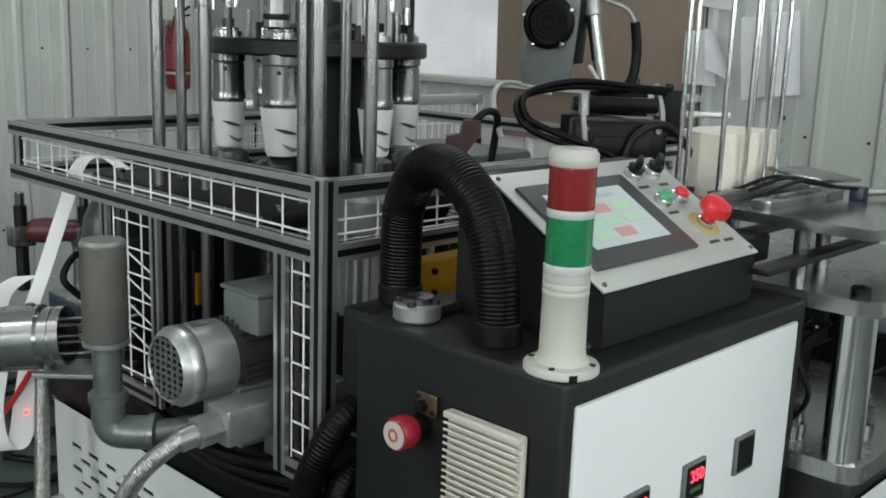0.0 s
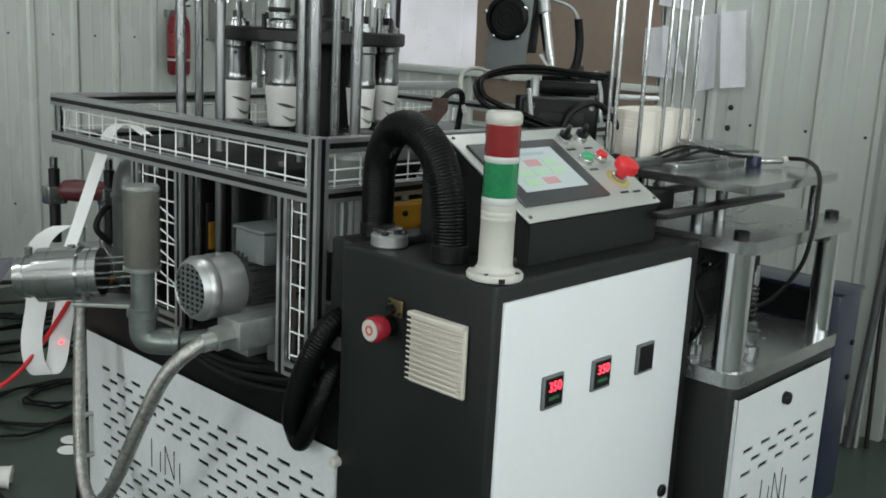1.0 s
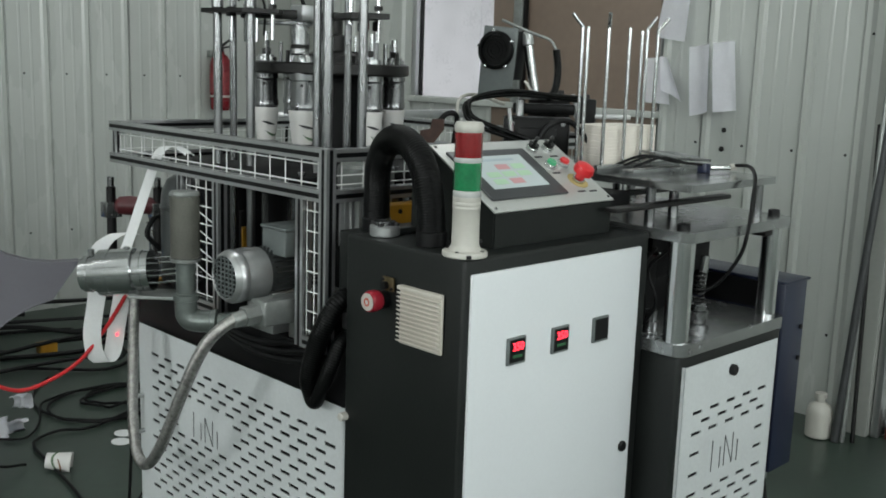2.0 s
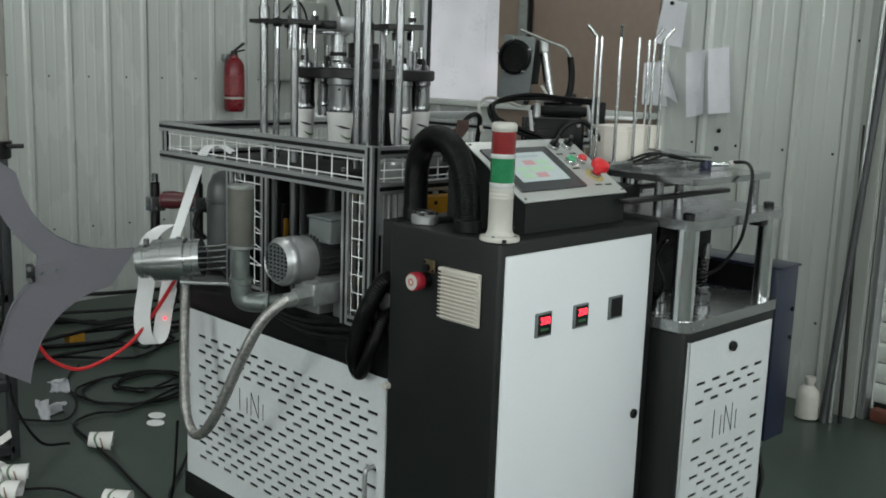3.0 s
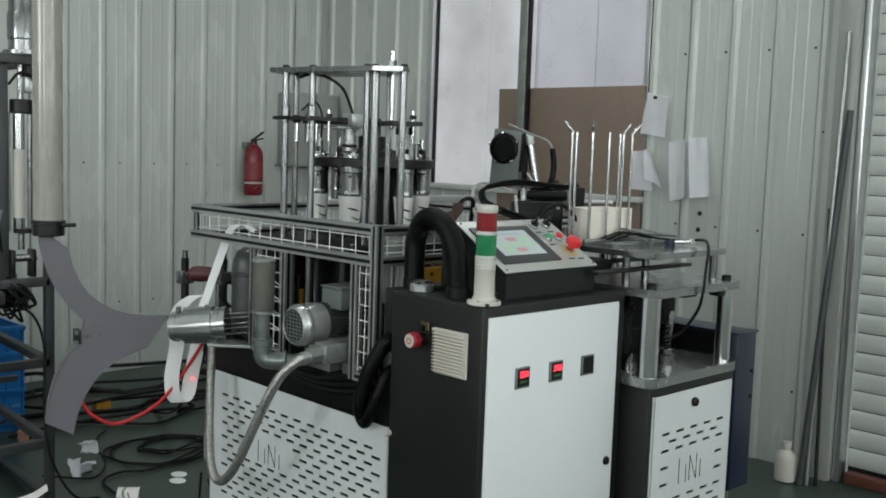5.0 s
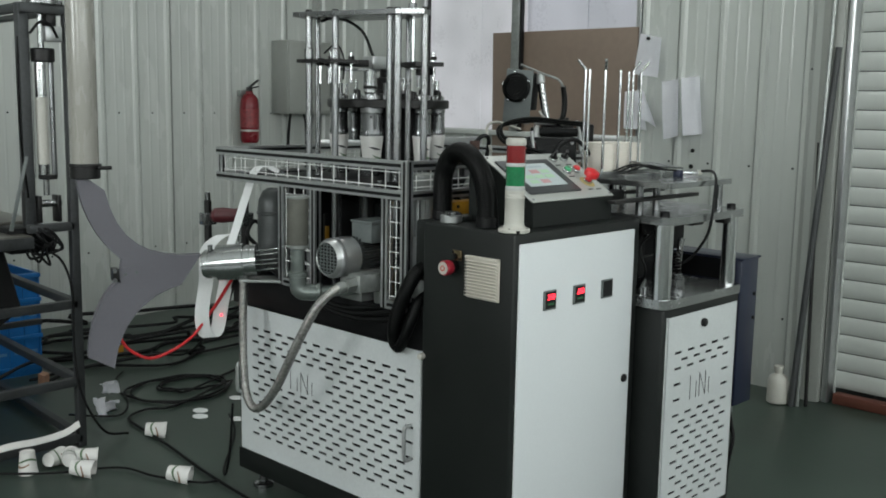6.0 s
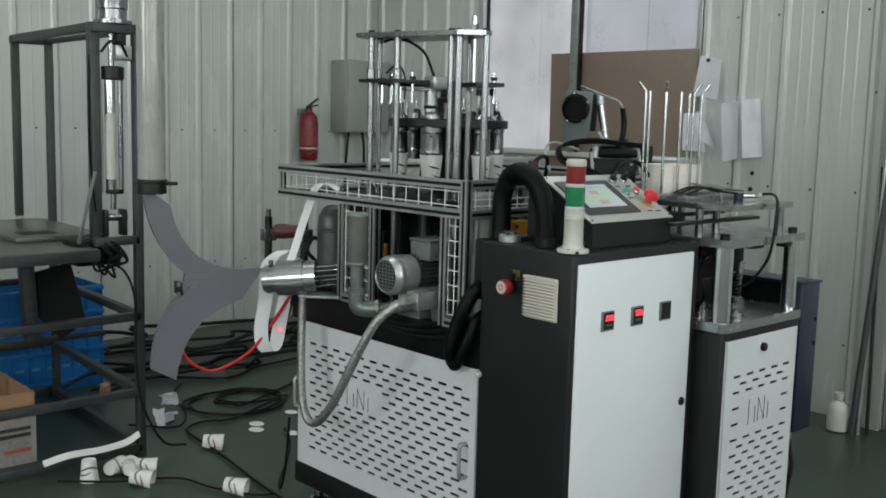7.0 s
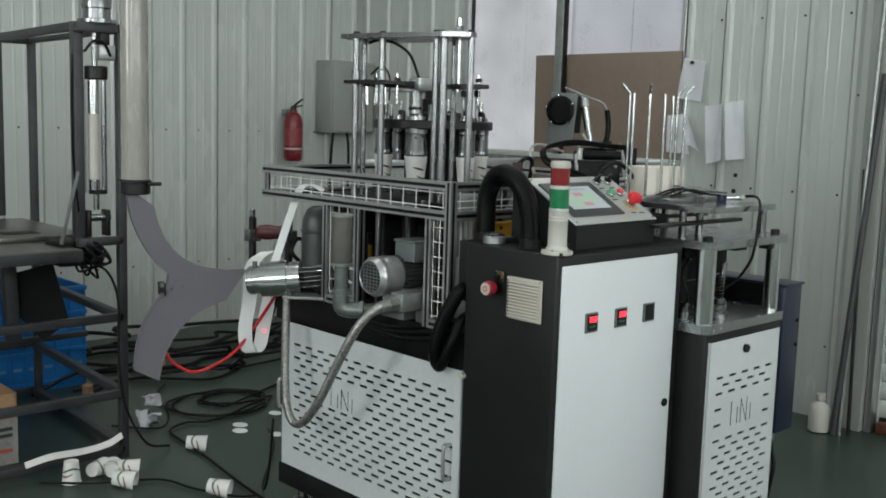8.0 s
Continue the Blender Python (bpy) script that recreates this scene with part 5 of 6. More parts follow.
# navy box at the feeder's side
nb = thing("navy_box", (1.95, 0.70, 0.385), "navy blue steel box fixed to the press stand", "steel box")
part("body", box(B(), (1.8935, 0.575, 0.385), (2.005, 0.86, 0.868), 0.004), NAVY, nb)
part("lid", box(B(), (1.8935, 0.570, 0.868), (2.010, 0.865, 0.875), 0.002), NAVY, nb)
# Black sheet darkens the navy side that lies in shade.
part("shade_sheet", box(B(), (1.8885, 0.60, 0.80), (1.8932, 0.858, 0.866)), DARKER, nb, "black sheet standing for the shaded side of the box")
for z in (0.72, 0.80):
    part("plug", cyl(B(), (1.985, 0.575, z - 0.05), (1.985, 0.570, z - 0.05), 0.006, 12), BLACKP, nb)
part("gland", cyl(B(), (1.95, 0.62, 0.345), (1.95, 0.62, 0.385), 0.012, 12), GALV, nb, "cable gland")
part("cable", tube(B(), [(1.95, 0.62, 0.35), (1.952, 0.61, 0.30), (1.93, 0.59, 0.26), (1.92, 0.60, 0.16), (1.93, 0.61, 0.05), (1.95, 0.65, 0.012)], 0.007), CABLE, nb, "black cable hanging to the floor")
solo("back_frame", box(B(), (1.90, 0.98, 0.05), (1.98, 1.06, 0.36), 0.004), DARK, "dark steel foot behind the navy box", "steel foot")

# ---- sealing head behind the console ----
sh = thing("sealing_head", (1.62, 1.27, 1.06), "grey bracket with a round fan and air cylinder", "sealing head")
part("bracket", obox(B(), pose(1.600, 1.262, 1.385, 0, 4, -72), (0.098, 0.006, 0.18), 0.002), BRACKET, sh, "grey steel bracket")
FM = pose(1.593, 1.262, 1.415, 0, 4, -72)
part("fan_rim", lathe(B(), FM @ pose(0, 0, 0, 90), [(0.046, 0), (0.050, 0.003), (0.050, 0.010), (0.046, 0.013), (0.040, 0.013), (0.038, 0.0)], 32, False), RUBBER, sh, "black fan rim")
part("fan_core", lathe(B(), FM @ pose(0, 0, 0, 90), [(0.0, 0.002), (0.040, 0.002), (0.040, 0.004), (0.0, 0.004)], 28, False), RUBBER, sh)
bm = B()
for r in (0.012, 0.022, 0.032):
    m = FM @ pose(0, 0, 0, 90)
    tube(bm, [m @ Vector((r * math.cos(t), r * math.sin(t), 0.010)) for t in [2 * math.pi * i / 24 for i in range(24)]] , 0.0008, 5, 1, smoothed=False)
part("fan_guard", bm, RUBBER, sh, "wire guard of the fan")
part("side_frame", obox(B(), pose(1.600, 1.262, 1.370, 0, 4, -72) @ Matrix.Translation((0.042, 0.032, 0.035)), (0.012, 0.055, 0.125), 0.002), DARKER, sh)
part("air_cylinder", cyl(B(), (1.682, 1.200, 1.30), (1.664, 1.216, 1.43), 0.0125, 18), CHROME, sh, "bright air cylinder")
part("cylinder_head", cyl(B(), (1.664, 1.216, 1.43), (1.659, 1.220, 1.465), 0.016, 16, 0.003), CASTALU, sh)
part("yoke", obox(B(), pose(1.70, 1.19, 1.297, 0, 0, -45), (0.12, 0.05, 0.014), 0.004), CASTALU, sh)
part("lever", obox(B(), pose(1.655, 1.145, 1.268, 0, 0, -45), (0.16, 0.03, 0.028), 0.004), RUBBER, sh, "dark steel lever")
part("link", cyl(B(), (1.585, 1.165, 1.17), (1.585, 1.165, 1.29), 0.010, 14), CASTALU, sh)
part("stand", box(B(), (1.56, 1.10, 1.06), (1.62, 1.20, 1.25), 0.004), DARKER, sh)
part("stand", box(B(), (1.70, 1.14, 1.06), (1.76, 1.24, 1.29), 0.004), DARKER, sh)
part("cross_head", obox(B(), pose(1.80, 1.12, 1.25, 0, 0, -45), (0.05, 0.05, 0.09), 0.005), DARKER, sh)
for px, py, pz in ((1.74, 1.16, 1.304), (1.80, 1.12, 1.295)):
    bolt(sh, (px, py, pz), (0, 0, 1), 0.009, 0.012)
# Chrome blocks around the fan rim imitate its bright reflections.
for a in (30, 100, 170, 240, 310):
    part("rim_glint", obox(B(), FM @ pose(0, 0, 0, 90) @ Matrix.Translation((0.050 * math.cos(radians(a)), 0.050 * math.sin(radians(a)), 0.006)), (0.008, 0.008, 0.012), 0.001), CHROME, sh, "small bright block standing for a glint on the rim")
part("link_plate", obox(B(), pose(1.63, 1.13, 1.225, 0, 0, -45), (0.15, 0.012, 0.05), 0.003), BRACKET, sh, "grey link plate")
part("rail", obox(B(), pose(1.82, 1.08, 1.250, 0, 0, -45), (0.15, 0.02, 0.012), 0.002), CASTALU, sh, "pale steel rail")
sh.location += Vector((0.0, 0.022, -0.008))
hb = thing("heater_box", (1.50, 1.02, 1.06), "black heater box with a cable loop", "heater")
part("box", obox(B(), pose(1.475, 1.035, 1.20, 0, 0, -45), (0.155, 0.06, 0.10), 0.006), RUBBER, hb)
part("lid", obox(B(), pose(1.447, 1.007, 1.20, 0, 0, -45), (0.09, 0.004, 0.05), 0.001), RUBBER, hb)
for d in (-0.06, 0.06):
    bolt(hb, (1.455 + d * 0.7, 1.013 - d * 0.7, 1.235), (-1, -1, 0), 0.006, 0.006, STEEL)
part("support", box(B(), (1.44, 1.02, 1.055), (1.52, 1.07, 1.16), 0.004), DARKER, hb)
CL = [(1.46, 0.99, 1.165), (1.40, 1.02, 1.195), (1.338, 1.092, 1.226), (1.322, 1.122, 1.252), (1.36, 1.148, 1.282), (1.47, 1.13, 1.298), (1.60, 1.10, 1.293), (1.70, 1.09, 1.285)]
for k, dz in enumerate((0.0, 0.012)):
    bm = tube(B(), [(x + 0.008 * k, y - 0.006 * k, z + dz * (0.4 + 0.2 * (i % 3))) for i, (x, y, z) in enumerate(CL)], 0.0055, 10)
    solo("looped_cable", bm, RUBBER, "black sleeved cable looped over the sealing head", "cable", "head cables")
bm = tube(B(), [(1.640, 1.142, 1.288), (1.664, 1.139, 1.312), (1.670, 1.138, 1.36), (1.664, 1.142, 1.412)], 0.0095, 10)
solo("sleeved_lead", bm, RUBBER, "short black sleeved lead standing up", "cable", "head cables")
bm = tube(B(), [(1.664, 1.142, 1.412), (1.655, 1.158, 1.436), (1.635, 1.20, 1.452), (1.60, 1.275, 1.484)], 0.004, 8)
solo("bare_lead", bm, GALV, "thin grey lead to the air cylinder", "cable", "head cables")
bm = tube(B(), [(1.70, 1.11, 1.30), (1.712, 1.10, 1.25), (1.71, 1.095, 1.20), (1.69, 1.06, 1.15)], 0.006, 8)
solo("bright_tube", bm, CASTALU, "thin bright air tube beside the head", "tube")
bm = tube(B(), [(1.63, 1.215, 1.33), (1.65, 1.19, 1.295), (1.69, 1.15, 1.285)], 0.004, 8)
solo("white_lead", bm, OFFWHITE, "thin white lead under the fan bracket", "cable")
bm = tube(B(), [(1.435, 1.0, 1.16), (1.45, 0.985, 1.225), (1.50, 0.96, 1.245), (1.54, 0.93, 1.20), (1.545, 0.90, 1.155)], 0.0065, 10)
solo("heater_lead", bm, CABLE, "black lead bowed over the heater box", "cable")
bm = tube(B(), [(1.43, 1.25, 1.20), (1.50, 1.33, 1.235), (1.58, 1.40, 1.275), (1.68, 1.44, 1.285), (1.78, 1.42, 1.26)], 0.005, 8)
solo("white_air_tube", bm, OFFWHITE, "thin white air tube across the machine", "tube")
for x0c, z0c in ((1.405, 1.20), (1.395, 1.235)):
    bm = cyl(B(), (x0c, 1.04, z0c - 0.03), (x0c - 0.008, 1.045, z0c + 0.035), 0.005, 8)
    solo("fitting", bm, OXRED if z0c < 1.22 else CASTALU, "small air fitting at the cable loop", "fitting", "loop fittings")
# far guard rails with white grid behind the turret
fg = thing("rear_guard", (2.05, 2.35, 0), "pale wire guard behind the turret", "guard")
for z in (1.02, 1.16):
    part("rail", box(B(), (1.55, 2.30, z), (2.55, 2.33, z + 0.03), 0.002), ALU, fg)
for x in (1.55, 2.05, 2.52):
    part("post", box(B(), (x, 2.30, 0), (x + 0.03, 2.33, 1.16), 0.002), ALU, fg)
bm = B()
for i in range(32):
    cyl(bm, (1.58 + i * 0.03, 2.315, 0.5), (1.58 + i * 0.03, 2.315, 1.16), 0.0015, 5)
for z in (0.7, 0.9, 1.1):
    cyl(bm, (1.56, 2.315, z), (2.54, 2.315, z), 0.0015, 5)
part("wire_grid", bm, WIRE, fg)
solo("rear_drive_box", box(B(), (1.62, 1.50, 0.98), (1.83, 1.80, 1.13), 0.01), BRACKET, "grey drive box inside the guard", "drive box")

# ---- scrap outlet: nozzle, duct and pipe ----
AX = Vector((0.7035, -0.7035, 0.10)).normalized()
NK = Vector((0.720, 1.838, 0.820))
nz = thing("suction_nozzle", tuple(NK), "chrome suction nozzle between duct and machine", "nozzle")
part("clamp", lathe(B(), along(NK, NK + AX), [(0.041, -0.012), (0.041, -0.004), (0.047, -0.004), (0.047, 0.010), (0.0445, 0.010), (0.0445, 0.022), (0.047, 0.022), (0.047, 0.034)], 40), CHROME, nz)
part("barrel", lathe(B(), along(NK + AX * 0.034, NK + AX), [(0.047, 0.0), (0.058, 0.0), (0.058, 0.028), (0.0568, 0.028), (0.0568, 0.031), (0.058, 0.031), (0.058, 0.088), (0.050, 0.088)], 48), CHROME, nz, "polished barrel")
part("ring", lathe(B(), along(NK + AX * 0.122, NK + AX), [(0.049, 0), (0.049, 0.008), (0.052, 0.008), (0.052, 0.022), (0.0495, 0.022), (0.0495, 0.026), (0.0525, 0.026), (0.0525, 0.042), (0.044, 0.042)], 40), CHROME, nz, "stepped chrome ring")
for s in (0.01, 0.10):
    q = NK + AX * s + Vector((0, 0, 0.046))
    part("clamp_bolt", cyl(B(), tuple(q), tuple(q + Vector((0, 0, 0.016))), 0.008, 12), PLATE, nz)
R0 = NK + AX * 0.162
for k in range(5):
    o = Vector((0.012 * (k % 2), 0.012 * (k % 2), 0.03 - 0.016 * k))
    p = R0 + o
    part("wire_rod", tube(B(), [tuple(p), tuple(p + Vector((0.04, -0.045, 0.008))), tuple(p + Vector((0.09, -0.08, 0.025 - 0.004 * k)))], 0.0025, 6), CHROME, nz, "thin bright rod")
part("tray", obox(B(), pose(0.86, 1.71, 0.772, 0, 0, -45), (0.16, 0.09, 0.008), 0.001), GALV, nz, "flat steel tray under the rods")

PLN = Matrix(((0.954, 0, 0.299, 0.38), (-0.299, 0, 0.954, 1.95), (0, 1, 0, 0), (0, 0, 0, 1)))


def curve2(a, b, c, d, n=9):
    out = []
    for i in range(n):
        t = i / n
        out.append(tuple((1 - t) ** 3 * p + 3 * t * (1 - t) ** 2 * q + 3 * t * t * (1 - t) * r + t ** 3 * s for p, q, r, s in zip(a, b, c, d)))
    return out


outline = (curve2((-0.036, 1.13), (-0.035, 1.0), (0.03, 0.90), (0.092, 0.848)) + curve2((0.092, 0.848), (0.088, 0.82), (0.085, 0.80), (0.078, 0.785), 3)
           + curve2((0.078, 0.785), (0.01, 0.73), (-0.02, 0.62), (-0.019, 0.51)) + curve2((0.058, 0.505), (0.075, 0.62), (0.13, 0.75), (0.341, 0.772))
           + curve2((0.341, 0.853), (0.15, 0.84), (0.05, 0.93), (0.040, 1.13)))
yd = thing("branch_duct", (0.53, 2.03, 0.465), "grey painted Y-shaped sheet metal duct", "duct")
bm = prism(B(), outline, PLN, 0.035)
part("body", bm, DUCT, yd, smooth=False)
part("seam_strip", prism(B(), [(0.075, 0.822), (0.150, 0.832), (0.152, 0.786), (0.085, 0.776)], PLN @ Matrix.Translation((0, 0, -0.004)), 0.004), DUCT, yd, "riveted steel joint strip", False)
for u, v in ((0.100, 0.803), (0.135, 0.808)):
    q = PLN @ Vector((u, v, -0.004))
    bolt(yd, tuple(q), (-1, -1, 0), 0.0045, 0.005, BRACKET)
part("joint_lug", obox(B(), PLN @ Matrix.Translation((0.072, 0.802, 0.015)), (0.018, 0.040, 0.05), 0.002), TURRET, yd)
for k in range(2):
    part("lug_bolt", cyl(B(), tuple(PLN @ Vector((0.066, 0.788 + 0.03 * k, -0.02))), tuple(PLN @ Vector((0.066, 0.788 + 0.03 * k, -0.010))), 0.007, 6), STEEL, yd)
for a, b in (((0.078, 0.785), (-0.019, 0.51)), ((0.341, 0.772), (0.058, 0.505))):
    pts = curve2(a, (a[0] - 0.068, a[1] - 0.055), (-0.02, 0.62), b) if a[0] < 0.1 else curve2(b, (0.075, 0.62), (0.13, 0.75), a)
    part("folded_seam", tube(B(), [tuple(PLN @ Vector((u, v, -0.001))) for u, v in pts], 0.0022, 6, 3), DUCT, yd, "folded sheet metal seam")
pc = PLN @ Vector((-0.007, 0, 0.018))
vp = thing("suction_pipe", (pc.x, pc.y, 1.10), "cloudy plastic suction pipe rising to the ceiling", "pipe")
part("pipe", cyl(B(), (pc.x, pc.y, 1.11), (pc.x, pc.y, TOP), 0.042, 32), TUBEPL, vp)
part("hose_clamp", lathe(B(), Matrix.Translation((pc.x, pc.y, 1.105)), [(0.043, 0), (0.0455, 0.003), (0.0455, 0.034), (0.049, 0.036), (0.049, 0.044), (0.043, 0.046)], 32), TURRET, vp, "dark band clamp")
part("clamp_screw", cyl(B(), (pc.x + 0.02, pc.y - 0.045, 1.138), (pc.x + 0.06, pc.y - 0.05, 1.138), 0.006, 10), TURRET, vp)

# paper scrap strip, tank and regulator at the machine's end
bm = ribbon(B(), [(1.03, 1.86, 1.10), (1.0, 1.89, 1.125), (0.968, 1.92, 1.11), (0.935, 1.93, 1.02), (0.88, 1.93, 0.88), (0.85, 1.94, 0.80)], (1, -1, 0), 0.028)
solo("paper_strip", bm, PAPER, "white punched paper strip running down from the machine", "paper strip", "scrap strips")
bm = ribbon(B(), [(0.90, 1.96, 0.885), (0.865, 1.97, 0.888), (0.825, 2.0, 0.84), (0.822, 2.01, 0.72), (0.808, 2.015, 0.62), (0.812, 2.01, 0.555), (0.832, 2.0, 0.530), (0.852, 1.99, 0.555), (0.864, 1.98, 0.64), (0.878, 1.965, 0.74)], (1, -1, 0.15), 0.05)
solo("paper_strip", bm, PAPER, "white paper strip hanging in a loop under the nozzle", "paper strip", "scrap strips")
at = thing("air_tank", (0.985, 1.84, 0.765), "dark grey air tank behind the silencer", "tank")
part("body", lathe(B(), Matrix.Translation((0.985, 1.84, 0.765)), [(0.045, 0), (0.054, 0.01), (0.054, 0.22), (0.050, 0.25), (0.036, 0.28), (0.02, 0.29), (0.0, 0.292)], 30, False), MOTORGREY, at)
part("rim", lathe(B(), Matrix.Translation((0.985, 1.84, 0.965)), [(0.054, 0), (0.057, 0.003), (0.057, 0.010), (0.054, 0.013)], 30), MOTORGREY, at)
part("hose", tube(B(), [(0.93, 1.86, 0.86), (0.90, 1.87, 0.90), (0.93, 1.88, 0.94), (0.96, 1.88, 0.93)], 0.007), CABLE, at)
rg = thing("air_regulator", (1.02, 2.20, 0.70), "oxide red air regulator with two gauges", "regulator")
part("body", lathe(B(), along((0.965, 2.26, 0.935), (1.09, 2.16, 0.935)), [(0.016, 0), (0.026, 0.01), (0.029, 0.04), (0.024, 0.08), (0.026, 0.10), (0.016, 0.12)], 22), OXRED, rg)
for x, y in ((0.955, 2.27), (1.06, 2.185)):
    part("valve", cyl(B(), (x, y, 0.80), (x, y, 0.99), 0.014, 14), TURRET, rg)
    part("knob", cyl(B(), (x, y, 0.99), (x, y, 1.02), 0.010, 14, 0.002), STEEL, rg)
    part("valve_block", box(B(), (x - 0.025, y - 0.02, 0.90), (x + 0.025, y + 0.02, 0.945), 0.003), PLATE, rg)
part("bracket", box(B(), (0.99, 1.90, 0.76), (1.05, 2.23, 0.80), 0.003), PLATE, rg, "steel arm fixed to the machine")
part("pipe", cyl(B(), (1.05, 2.20, 0.78), (1.05, 2.20, 0.92), 0.012, 12), PLATE, rg)
gb = thing("outlet_bracket", (0.93, 1.86, 0.765), "ochre yellow bracket at the deck corner", "bracket")
part("block", box(B(), (0.895, 1.87, 0.68), (0.95, 1.94, 0.775), 0.004), YELLOW, gb)
rg.location += Vector((0.028, -0.028, -0.01))
bm = tube(B(), [(0.875, 1.925, 0.745), (0.853, 1.975, 0.665), (0.825, 2.01, 0.60), (0.775, 2.02, 0.542), (0.70, 2.02, 0.505), (0.61, 2.01, 0.492), (0.54, 2.0, 0.525), (0.50, 2.0, 0.57), (0.47, 2.01, 0.66)], 0.0055, 8)
solo("red_cable", bm, REDCABLE, "red cable hanging in a bow between machine and duct", "cable")
bm = tube(B(), [(0.88, 1.92, 0.74), (0.93, 2.05, 0.62), (1.03, 2.32, 0.49), (1.29, 2.80, 0.29), (1.47, 3.22, 0.13), (1.64, 3.65, 0.012), (1.60, 3.8, 0.012)], 0.006, 8)
solo("black_cable", bm, CABLE, "black cable hanging beside the red one", "cable", "floor cables")
solo("laser_spot", lathe(B(), along((0.86, 1.975, 0.61), (0.85, 1.965, 0.61)), [(0.004, 0), (0.004, 0.002)], 8), LED, "small red pilot light", "pilot light")

# ---- neighbouring rack machine ----
rk = thing("rack_machine", (0.1, 3.2, 0), "dark square-tube steel rack with a worktop", "rack")
T = 0.016


def bar(p0, p1, t=T, m=None, name="tube"):
    p0, p1 = Vector(p0), Vector(p1)
    part(name, obox(B(), along(p0, p1) @ Matrix.Translation((0, 0, (p1 - p0).length / 2)), (2 * t, 2 * t, (p1 - p0).length), 0.003), m or RACK, rk)


RX, RY, RB = 0.675, 2.68, 3.72
bar((RX, RY, 0.0), (RX, RY, 1.68), name="post")
bar((0.52, RY + 0.03, 0.87), (0.52, RY + 0.03, 1.68), 0.019, name="post")
bar((0.60, RB, 0.87), (0.60, RB, 1.68), name="post")
bar((0.74, RB - 0.03, 0.0), (0.74, RB - 0.03, 1.68), name="post")
bar((0.50, RY, 1.66), (RX, RY, 1.66))
bar((0.52, RY, 1.664), (0.60, RB, 1.664))
bar((RX, RY, 1.66), (0.74, RB, 1.66), 0.012)
bar((0.58, RB, 1.66), (0.75, RB, 1.66))
bar((0.50, RY, 0.865), (RX, RY, 0.865))
for z in (0.565, 0.26, 0.035):
    bar((-0.75, RY, z), (RX, RY, z))
    bar((RX, RY, z), (0.735, RB, z))
    bar((-0.75, RB, z), (0.74, RB, z), 0.014)
bar((-0.2, RY, 0.26), (0.2, RB, 0.26), 0.014)
bar((0.2, 3.1, 0.0), (0.2, 3.1, 0.60), 0.014)
bar((-0.2, 3.1, 0.42), (0.72, 3.1, 0.42), 0.012)
part("worktop", box(B(), (-0.75, RY - 0.04, 0.822), (0.50, RB, 0.846), 0.004), TABLE, rk, "dull steel worktop")
part("worktop_plate", box(B(), (0.30, RY + 0.25, 0.846), (0.66, RB - 0.1, 0.866), 0.004), TABLE, rk)
# Flat dark patch in place of the shade inside a slot.
part("worktop_slot", box(B(), (0.36, RY + 0.34, 0.8655), (0.50, RY + 0.44, 0.8675)), DARKER, rk, "dark patch standing in for a slot in the worktop")
part("worktop_lip", box(B(), (-0.75, RY - 0.052, 0.800), (0.50, RY - 0.041, 0.842), 0.002), RACK, rk, "worn front lip of the worktop")
part("paper", box(B(), (-0.3, 2.95, 0.8465), (0.02, 3.2, 0.849)), PAPER, rk)
part("cylinder", cyl(B(), (0.578, 2.70, 1.06), (0.578, 2.70, 1.47), 0.020, 20), CHROME, rk, "bright air cylinder")
part("cylinder_film", cyl(B(), (0.578, 2.70, 1.10), (0.578, 2.70, 1.345), 0.0212, 20), OFFWHITE, rk, "white wrap on the cylinder")
for dx, dy, r in ((0.034, -0.012, 0.009), (0.052, 0.01, 0.004), (-0.026, 0.02, 0.005)):
    part("tie_rod", cyl(B(), (0.578 + dx, 2.70 + dy, 1.05), (0.578 + dx, 2.70 + dy, 1.475), r, 10), STEEL if r > 0.006 else GALV, rk)
part("cylinder_head", cyl(B(), (0.590, 2.70, 1.472), (0.590, 2.70, 1.522), 0.042, 24, 0.004), TURRET, rk, "dark round cylinder head")
part("cylinder_foot", cyl(B(), (0.592, 2.70, 1.045), (0.592, 2.70, 1.062), 0.034, 24, 0.002), TURRET, rk)
part("valve", box(B(), (0.585, 2.66, 1.545), (0.65, 2.71, 1.60), 0.004), CASTALU, rk)
part("valve_block", box(B(), (0.598, 2.675, 1.60), (0.635, 2.71, 1.645), 0.003), TURRET, rk)
part("rod", cyl(B(), (0.585, 2.70, 1.52), (0.585, 2.70, 1.66), 0.011, 16), PLATE, rk)
part("side_lever", obox(B(), along((0.511, 2.69, 1.13), (0.447, 2.70, 0.86)) @ Matrix.Translation((0, 0, 0.138)), (0.014, 0.012, 0.277), 0.002), BRACKET, rk, "grey sloping flat bar")
for x in (0.548, 0.622):
    part("clevis_arm", box(B(), (x - 0.008, 2.675, 0.885), (x + 0.008, 2.725, 0.985), 0.003), TURRET, rk)
part("clevis_pin", cyl(B(), (0.54, 2.695, 0.955), (0.635, 2.695, 0.955), 0.014, 16), CHROME, rk, "bright clevis pin")
part("clevis_neck", cyl(B(), (0.585, 2.70, 0.985), (0.585, 2.70, 1.045), 0.012, 14), CHROME, rk)
part("motor", lathe(B(), Matrix.Translation((0.60, 2.71, 1.68)), [(0.07, 0), (0.07, 0.012), (0.05, 0.016), (0.05, 0.05), (0.054, 0.055), (0.054, 0.14), (0.048, 0.15), (0.048, 0.28)], 28), STEEL, rk, "bright steel motor flange")
